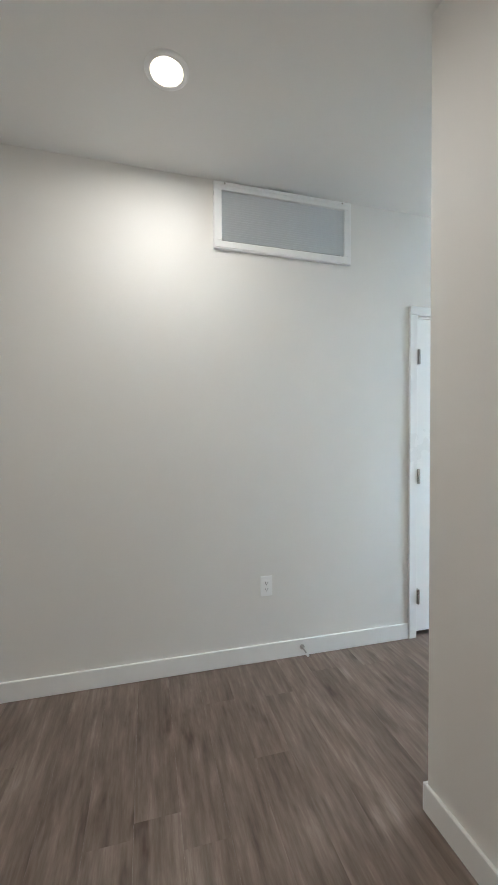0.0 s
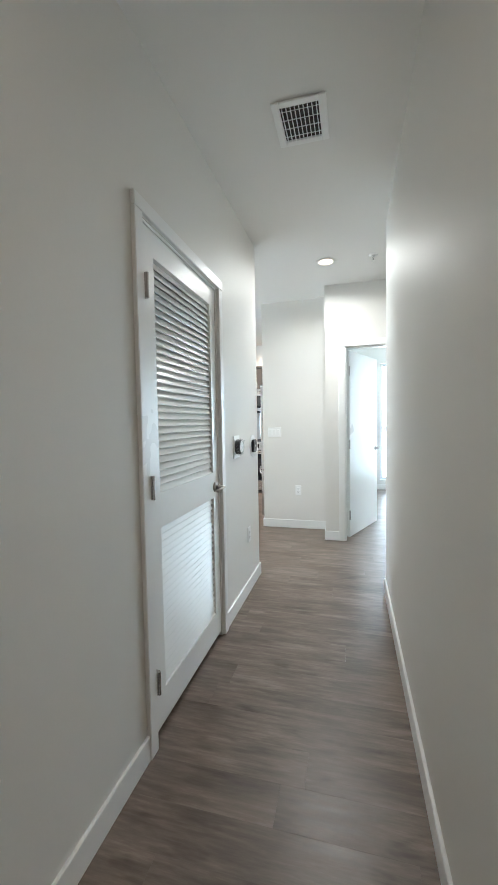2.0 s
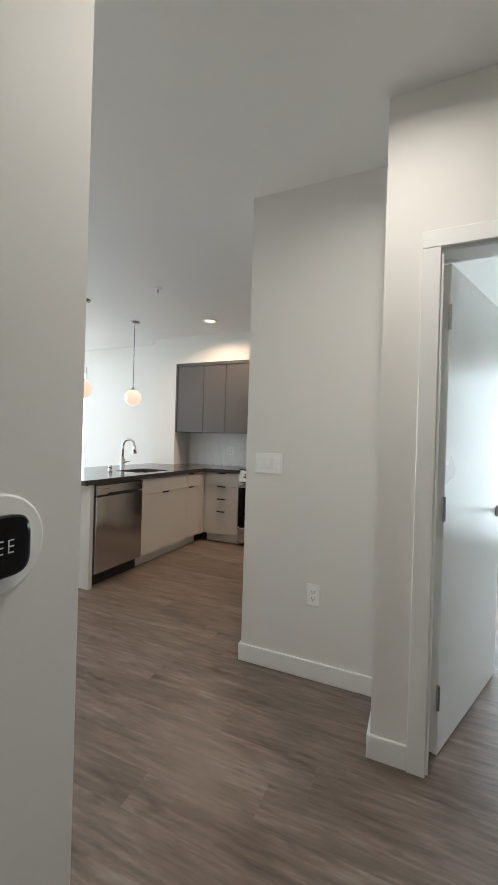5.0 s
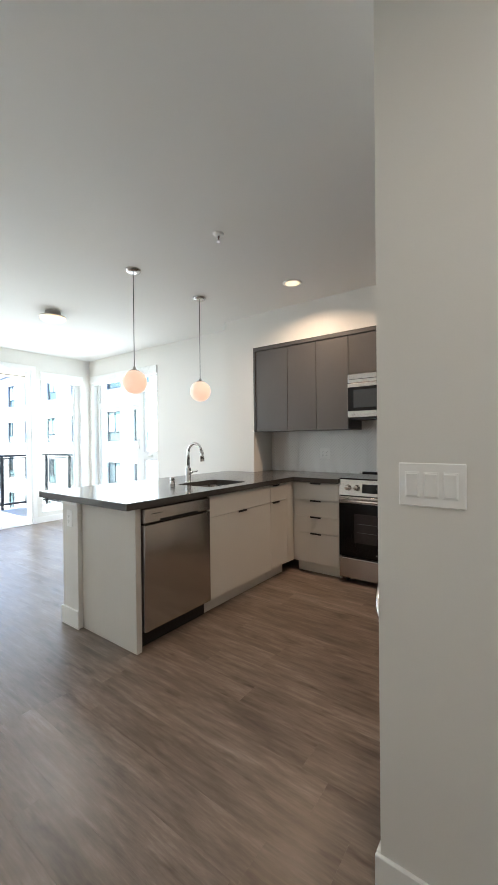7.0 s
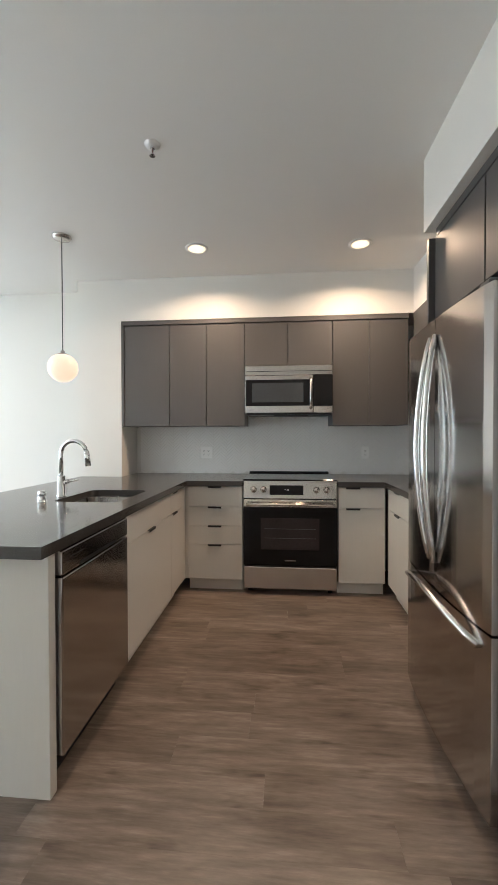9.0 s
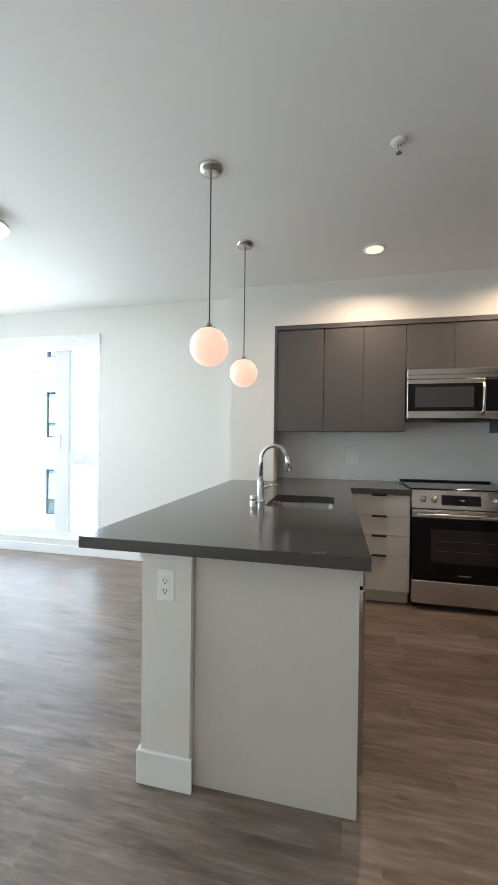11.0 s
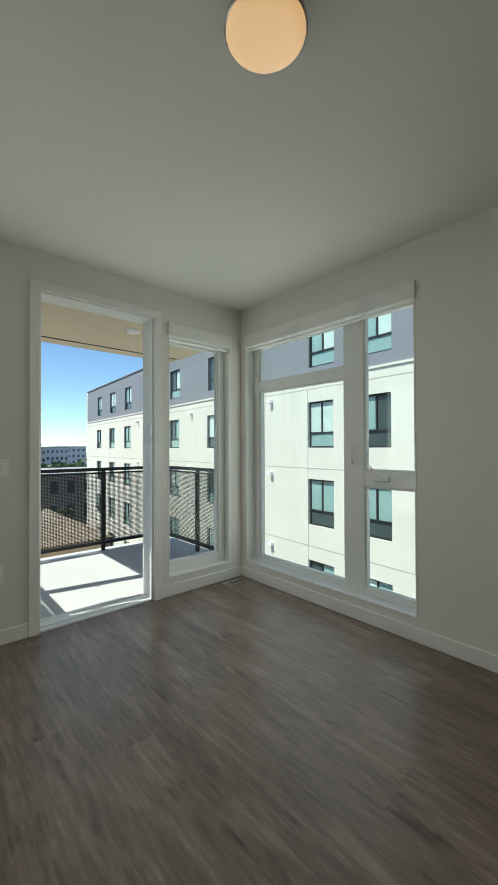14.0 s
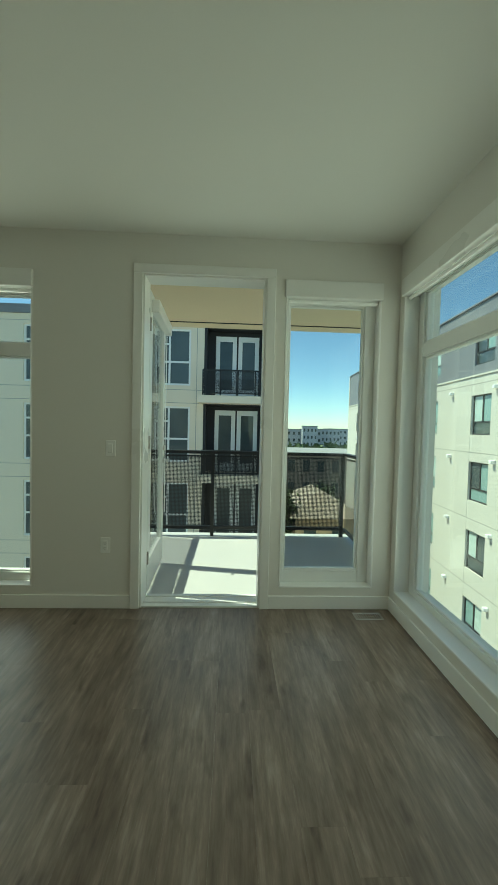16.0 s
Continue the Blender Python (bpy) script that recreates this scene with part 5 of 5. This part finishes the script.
def facade_boxes(x0, x1, z0, z1, cols, rows, thick=0.25):
    """Wall pieces along local y from x0 to x1 round window holes. cols: (a0, a1), rows: (z0, z1)."""
    bm = bmesh.new()
    zs = [z0] + [v for r_ in rows for v in r_] + [z1]
    for a, b in zip(zs[0::2], zs[1::2]):
        if b - a > 1e-4:
            box(x0, x1, 0, thick, a, b, 0, bm)
    es = [x0] + [v for c in cols for v in c] + [x1]
    for r0, r1 in rows:
        for a, b in zip(es[0::2], es[1::2]):
            if b - a > 1e-4:
                box(a, b, 0, thick, r0, r1, 0, bm)
    return bm


# local x runs along the facade, local y into the building
ecols = [(-22.0, -20.4), (-18.2, -16.7), (-13.6, -12.1), (-10.4, -8.9), (-6.6, -5.2), (-2.35, -1.15), (0.0, 1.28), (4.65, 6.05), (7.4, 8.9), (12.2, 13.6), (16.0, 17.5), (20.5, 22.0), (24.3, 25.8), (28.2, 29.6)]
erows = [(-7.98, -6.20), (-4.85, -3.08), (-1.72, 0.06), (1.28, 3.06)]
R90 = Matrix.Rotation(radians(90), 4, "Z") @ Matrix.Diagonal((1, -1, 1, 1))   # facade frame: x along +y, y along +x
ez = 16.0
bmw = facade_boxes(-26, 33, -16, 3.90, ecols, erows)
bmw.transform(R90)
bmesh.ops.reverse_faces(bmw, faces=bmw.faces[:])
bmw.transform(Matrix.Translation((0, 0, ez)))
part("wall", bmw, STUCCO, eb, "white stucco wall", True)
bmw = facade_boxes(-26, 33, 3.98, 7.15, ecols, [(4.42, 6.22)])
bmw.transform(R90)
bmesh.ops.reverse_faces(bmw, faces=bmw.faces[:])
bmw.transform(Matrix.Translation((0.06, 0, ez)))
part("wall", bmw, GREYST, eb, "grey stucco top storey", True)


def efb(name, x0, x1, y0, y1, z0, z1, mt, label="", bm=None):
    b = box(x0, x1, y0, y1, z0, z1)
    b.transform(Matrix.Translation((0, 0, ez)) @ R90)
    bmesh.ops.reverse_faces(b, faces=b.faces[:])
    return part(name, b, mt, eb, label, True) if bm is None else merge(bm, b)


efb("wall", -26, 33, 0.6, 12, -16, 3.9, GREYST, "inner core")
efb("roof", -26, 33, 0.3, 12, 6.9, 7.05, ROOFG)
efb("parapet_cap", -26.1, 33.1, -0.02, 0.4, 7.15, 7.22, GREYST)
efb("ledge", -26, 33, -0.05, 0.3, 3.90, 3.98, STUCCO)
efb("wall", 33, 33.25, 0, 12, -16, 7.15, STUCCO, "white end wall")
efb("wall", -26.25, -26, 0, 12, -16, 7.15, STUCCO, "white end wall")
jb = bmesh.new()
for z in (-8.6, -5.58, -2.56, 0.46, 3.55):
    efb("joint", -26, 33, -0.003, 0.001, z, z + 0.03, GREYST, bm=jb)
for c in ecols:
    efb("joint", c[1], c[1] + 0.03, -0.003, 0.001, -16, 3.6, GREYST, bm=jb)
part("joint", jb, JOINT, eb, "thin control joints", True)
for c in ecols:
    for r0, r1 in erows + [(4.42, 6.22)]:
        back = 0.14 if r0 < 4 else 0.2
        M = R90 @ Matrix.Translation((c[0], back, r0))
        M = Matrix.Translation((0, 0, ez)) @ M
        far_window(eb, M, round(c[1] - c[0], 2), round(r1 - r0, 2), [rng.choice((0, 0, 2, 1)), rng.choice((0, 2, 0, 1)), rng.choice((1, 0, 1))], BLACK)
for a in (3.45, 7.0, 10.6, 14.8, 18.9, -4.0):
    for z in (-6.05, -2.98, 0.1, 3.2):
        bm_ = box(a - 0.09, a + 0.09, -0.2, 0.0, z, z + 0.16, 0.02)
        bm_.transform(Matrix.Translation((0, 0, ez)) @ R90)
        bmesh.ops.reverse_faces(bm_, faces=bm_.faces[:])
        part("vent_hood", bm_, PLASTIC, eb, "small white vent hood", True)

# ---- the building across to the north, with balconies ----
NY = 24.0
nb = thing("apartment_building", (2, NY, -16), "cream stucco apartment building with dark recessed balconies", "building")
STO = 3.62
ncols_w = [(-14.2, -12.4), (-8.0, -6.4), (-3.0, -1.4), (3.0, 4.68)]
recess = [(-11.6, -8.8), (-0.4, 2.4), (5.31, 8.45)]
for f in range(-4, 1):
    z0 = 2.75 + STO * f
    cols = sorted(ncols_w)
    bm = bmesh.new()
    segs = [(-18, recess[0][0])] + [(recess[i][1], recess[i + 1][0]) for i in range(2)] + [(recess[2][1], 8.62)]
    for a, b in segs:
        cs = [c for c in cols if a < c[0] < b]
        zs = ((z0, z0 + 0.52), (z0 + 3.15, z0 + STO))
        for q0, q1 in zs:
            box(a, b, NY, NY + 0.3, q0, q1, 0, bm)
        es = [a] + [v for c in cs for v in c] + [b]
        for e0, e1 in zip(es[0::2], es[1::2]):
            box(e0, e1, NY, NY + 0.3, z0 + 0.52, z0 + 3.15, 0, bm)
    part("wall", bm, CREAM, nb, "cream stucco wall")
    lines = bmesh.new()
    for a, b in segs:
        for q in (z0 + 0.30, z0 + 3.30):
            box(a, b, NY - 0.004, NY + 0.001, q, q + 0.025, 0, lines)
    for c in cols:
        box(c[1] + 0.28, c[1] + 0.305, NY - 0.005, NY + 0.001, z0, z0 + STO, 0, lines)
    part("control_joint", lines, JOINT, nb, "thin control joints")
    for c0, c1 in cols:
        fr = bmesh.new()
        zz0, zz1, w = z0 + 0.52, z0 + 3.15, c1 - c0
        for x in (c0, c0 + w * 0.38, c1 - 0.09):
            box(x, x + 0.09, NY + 0.06, NY + 0.16, zz0, zz1, 0, fr)
        for z in (zz0, zz0 + 1.05, zz1 - 0.09):
            box(c0 + 0.09, c0 + w * 0.38, NY + 0.065, NY + 0.155, z, z + 0.09, 0, fr)
            box(c0 + w * 0.38 + 0.09, c1 - 0.09, NY + 0.065, NY + 0.155, z, z + 0.09, 0, fr)
        box(c0 + 0.09, c0 + w * 0.38, NY + 0.065, NY + 0.155, zz1 - 0.75, zz1 - 0.66, 0, fr)
        wv = part("window", fr, VINYL, nb, "white window frame")
        part("pane", box(c0, c1, NY + 0.10, NY + 0.12, zz0, zz1), GREYPANE, wv)
    for x0, x1 in recess:
        part("recess", boxes((x0, x1, NY + 0.9, NY + 1.1, z0, z0 + STO), (x0 - 0.05, x0 + 0.12, NY + 0.02, NY + 0.9, z0, z0 + STO), (x1 - 0.12, x1 + 0.05, NY + 0.02, NY + 0.9, z0, z0 + STO), (x0, x1, NY + 0.05, NY + 0.9, z0 + STO - 0.35, z0 + STO - 0.05)), CHARST, nb, "charcoal recess wall")
        mid_ = (x0 + x1) / 2
        for k, (d0, d1) in enumerate(((mid_ - 1.06, mid_ - 0.04), (mid_ + 0.04, mid_ + 1.06))):
            dfr = boxes((d0, d0 + 0.2, NY + 0.82, NY + 0.9, z0 + 0.05, z0 + 3.05), (d1 - 0.2, d1, NY + 0.82, NY + 0.9, z0 + 0.05, z0 + 3.05), (d0 + 0.2, d1 - 0.2, NY + 0.82, NY + 0.9, z0 + 0.05, z0 + 0.45), (d0 + 0.2, d1 - 0.2, NY + 0.82, NY + 0.9, z0 + 2.8, z0 + 3.05))
            dv = part("door", dfr, VINYL, nb, "white french door")
            part("pane", box(d0 + 0.2, d1 - 0.2, NY + 0.85, NY + 0.87, z0 + 0.45, z0 + 2.8), GREYPANE if (f + k) % 3 else DARKPANE, dv)
        part("balcony_slab", box(x0 - 0.2, x1 + 0.15, NY - 1.0, NY + 0.9, z0 - 0.32, z0 + 0.02), CREAM, nb, "cream balcony slab")
        br = part("balcony_rail", boxes((x0, x1 + 0.08, NY - 0.95, NY - 0.9, z0 + 1.12, z0 + 1.18), (x0, x1 + 0.08, NY - 0.95, NY - 0.9, z0 + 0.1, z0 + 0.15), *[(x0 + i * (x1 - x0) / 4, x0 + i * (x1 - x0) / 4 + 0.06, NY - 0.95, NY - 0.9, z0, z0 + 1.14) for i in range(5)], (x1 + 0.03, x1 + 0.08, NY - 0.9, NY, z0 + 1.12, z0 + 1.18)), BLACK, nb, "dark balcony railing")
        part("panel", boxes((x0, x1 + 0.08, NY - 0.93, NY - 0.925, z0 + 0.15, z0 + 1.12), (x1 + 0.05, x1 + 0.055, NY - 0.9, NY, z0 + 0.15, z0 + 1.12)), PERF, br)
part("wall", boxes((-18, 8.6, NY + 1.1, NY + 12, -16, 2.75 + STO)), CREAM, nb, "building core")
part("roof", boxes((-18.2, 8.8, NY - 0.1, NY + 12.2, 2.75 + STO, 2.75 + STO + 0.4)), GREYST, nb)

# ---- ground, town and trees ----
GZ = -16.0
solid("ground", boxes((-900, 900, -600, 1400, GZ - 0.5, GZ)), GROUND, "pale paved ground and streets far below", "ground", kind="structure")


def block(name, x0, x1, y0, y1, z1, mt, label, rows=3, cols=8, roof=None, wz=1.4):
    b = thing(name, ((x0 + x1) / 2, (y0 + y1) / 2, GZ), label, "building")
    part("wall", box(x0, x1, y0, y1, GZ, z1), mt, b)
    part("roof", box(x0 - 0.3, x1 + 0.3, y0 - 0.3, y1 + 0.3, z1, z1 + 0.4), roof or ROOFG, b)
    sp = (x1 - x0) / cols
    for r_ in range(rows):
        for c in range(cols):
            xa, za = x0 + (c + 0.3) * sp, z1 - 2.4 - r_ * 3.3
            w = part("window", boxes((xa, xa + sp * 0.42, y0 - 0.06, y0 + 0.02, za, za + wz)), DARKPANE, b)
    return b


block("brick_building", 14.5, 45, 62, 78, -2.5, BRICK, "long red brick building across the street", 3, 14, wz=1.7)
block("office_block", 28, 50, 190, 210, 1.2, HAZE1, "pale grey flat-roofed building in the distance", 4, 9)
block("office_block", 40, 47, 186, 189, 2.8, HAZE1, "taller grey building in the distance", 4, 4)
block("office_block", 26, 31, 180, 186, 1.5, HAZE2, "small orange building in the distance", 3, 3)
block("office_block", 50, 62, 200, 212, 1.6, HAZE1, "grey building in the distance", 4, 6)
block("office_block", 64, 80, 230, 245, 2.0, HAZE1, "low pale building in the distance", 3, 6)
block("office_block", 8, 22, 215, 230, 1.5, HAZE1, "low pale building in the distance", 4, 6)

HX = -5.6
hs = thing("house", (22 + HX, 44, GZ), "tan stucco house with a hipped tiled roof", "house")
part("wall", box(18.2 + HX, 24 + HX, 40, 50, GZ, -6.6), TANST, hs)
bm = bmesh.new()
cr = [bm.verts.new(p) for p in ((17.6 + HX, 39.4, -6.6), (24.6 + HX, 39.4, -6.6), (24.6 + HX, 50.6, -6.6), (17.6 + HX, 50.6, -6.6))]
r0, r1 = bm.verts.new((21.0 + HX, 43.0, -4.6)), bm.verts.new((21.0 + HX, 47, -4.6))
for fc in ((cr[0], cr[1], r0), (cr[1], cr[2], r1, r0), (cr[2], cr[3], r1), (cr[3], cr[0], r0, r1), (cr[3], cr[2], cr[1], cr[0])):
    bm.faces.new(fc)
part("roof", bm, ROOFT, hs, "brown tiled hip roof")
for x in (19.0 + HX, 21.6 + HX):
    w = part("window", boxes((x, x + 1.1, 39.9, 40.02, -9.6, -7.8)), DARKPANE, hs)
for y in (41.5, 45.5):
    part("window", boxes((18.1 + HX, 18.22 + HX, y, y + 1.1, -9.6, -7.8)), DARKPANE, hs)
st = bmesh.new()
for i in range(4):
    box(16.6 + HX, 18.2 + HX, 40.5 + 0.1 * i, 42.5 + 0.1 * i, -14.5 + 2.2 * i, -14.4 + 2.2 * i, 0, st)
    tube([(16.6 + HX, 40.6, -14.4 + 2.2 * i), (16.6 + HX, 40.6, -13.4 + 2.2 * i), (16.6 + HX, 42.5, -13.4 + 2.2 * i), (16.6 + HX, 42.5, -14.4 + 2.2 * i)], 0.04, 6, st)
    tube([(16.7 + HX, 40.6, -14.4 + 2.2 * i), (16.7 + HX, 42.5, -12.2 + 2.2 * i)], 0.06, 6, st)
part("fire_stair", st, BLACK, hs, "black metal outside stair")


def tree(x, y, h, r, mt, label, n=420, seed=1):
    """A tapered trunk with limbs and a crown of many small leaf clumps."""
    rg = random.Random(seed)
    t_ = thing("tree", (x, y, GZ), label, "tree", "trees by the house")
    tr = bmesh.new()
    for k, (f0, f1) in enumerate(((1.0, 0.7), (0.7, 0.4), (0.4, 0.15))):
        z0, z1 = GZ + h * 0.25 * k, GZ + h * 0.25 * (k + 1)
        lathe([(0.3 * f0, z0 - GZ), (0.3 * f1, z1 - GZ)], (x, y, GZ), 9, bm=tr)
    tips = []
    for i in range(9):
        a = rg.uniform(0, 6.28)
        p0 = Vector((x, y, GZ + h * rg.uniform(0.35, 0.6)))
        p1 = Vector((x + math.cos(a) * r * rg.uniform(0.4, 0.8), y + math.sin(a) * r * rg.uniform(0.4, 0.8), GZ + h * rg.uniform(0.6, 0.95)))
        tube([p0, (p0 + p1) / 2 + Vector((0, 0, 0.2)), p1], 0.07, 6, tr)
        tips.append(p1)
    part("trunk", tr, BARK, t_)
    cr_ = bmesh.new()
    for i in range(n):
        c = rg.choice(tips) + Vector((rg.gauss(0, 0.33), rg.gauss(0, 0.33), rg.gauss(0, 0.26))) * r * 0.75
        s = rg.uniform(0.12, 0.34)
        R = Euler((rg.uniform(0, 6.3), rg.uniform(0, 6.3), rg.uniform(0, 6.3))).to_matrix()
        for k in range(3):
            off = Vector((rg.gauss(0, s), rg.gauss(0, s), rg.gauss(0, s)))
            vs = [cr_.verts.new(c + off + R @ Vector(p)) for p in ((-s, 0, 0), (0, -s * 0.5, 0.05), (s, 0, 0), (0, s * 0.5, -0.05))]
            cr_.faces.new(vs)
            R = R @ Euler((1.0, 0.7, 0.4)).to_matrix()
    part("crown", cr_, mt, t_, "leafy crown")


for i, (x, y, h, r, mt, lab) in enumerate(((10.6, 41, 12.0, 1.7, LEAF, "green broad-leaved tree beside the house"), (11.4, 52, 10.5, 2.0, LEAF, "green broad-leaved tree behind the house"), (9.6, 37, 6.0, 1.5, LEAFR, "small red-leaved tree beside the house"), (19.8, 56, 10.6, 2.0, LEAF, "tall green tree behind the house"))):
    tree(x, y, h, r, mt, lab, 700, i + 3)
rg = random.Random(9)
bm = bmesh.new()
for i in range(2600):
    x, y = rg.uniform(22, 90), rg.uniform(105, 135)
    s = rg.uniform(0.5, 1.3)
    c = Vector((x, y, -5.5 + 2.5 * noise.noise(Vector((x * 0.12, y * 0.12, 0))) + rg.gauss(0, 0.9)))
    R = Euler((rg.uniform(0, 6.3), rg.uniform(0, 6.3), 0)).to_matrix()
    bm.faces.new([bm.verts.new(c + R @ Vector(p)) for p in ((-s, 0, 0), (0, -s * 0.6, 0), (s, 0, 0), (0, s * 0.6, 0))])
tagged(solid("far_trees", bm, LEAF, "band of green treetops in the distance", "trees"), kind="stuff")


# ---- floor planks ----
PW, PL = 0.152, 1.22
fl = thing("plank_floor", (4, 3, 0), "grey-brown wood-look vinyl plank floor", "floor", kind="structure")
rooms = [(-1.2, 3.76, 1.27, 2.29), (-1.2, 1.22, -1.6, 2.29), (3.62, 4.83, -2.6, 8.5), (4.8, 7.92, 2.5, 8.5), (4.8, 5.3, 1.75, 2.6), (4.8, 8.09, -2.6, 1.68), (7.3, 8.03, 1.8, 5.2), (6.0, 7.4, 1.8, 2.6), (BALC[0], BALC[1], 8.4, 8.5)]
whole = {}
rest = bmesh.new()
rgp = random.Random(12)
made = 0
for i in range(int(9.6 / PW) + 1):
    x0 = -1.25 + i * PW
    y = -2.7 - rgp.uniform(0, PL)
    while y < 8.5:
        y0, y1 = y, y + PL
        y = y1
        hit_ = any(x0 < b_ and x0 + PW > a_ and y0 < d_ and y1 > c_ for a_, b_, c_, d_ in rooms)
        if not hit_:
            continue
        ya, yb = max(y0, -2.62), min(y1, N_IN + 0.008)
        xb = min(x0 + PW, 8.09)
        if yb - ya < 0.02 or xb - x0 < 0.02:
            continue
        g_ = 0.00015
        near = x0 > 2.9 and y0 > 1.6 and made < 290
        bm = None
        key = (round(yb - ya, 3), round(xb - x0, 3))
        if near:
            if key not in whole:
                whole[key] = mesh_of("plank", box(g_, key[1] - g_, g_, key[0] - g_, -0.006, 0.0, 0.0), FLOOR)
            o = new("plank", whole[key])
            o.parent = fl
            o.location = Vector((x0, ya, 0)) - Vector((4, 3, 0))
            made += 1
        else:
            box(x0 + g_, xb - g_, ya + g_, yb - g_, -0.006, 0.0, 0.0, rest)
rs = part("planks", rest, FLOOR, fl)
tagged(rs, kind="stuff")
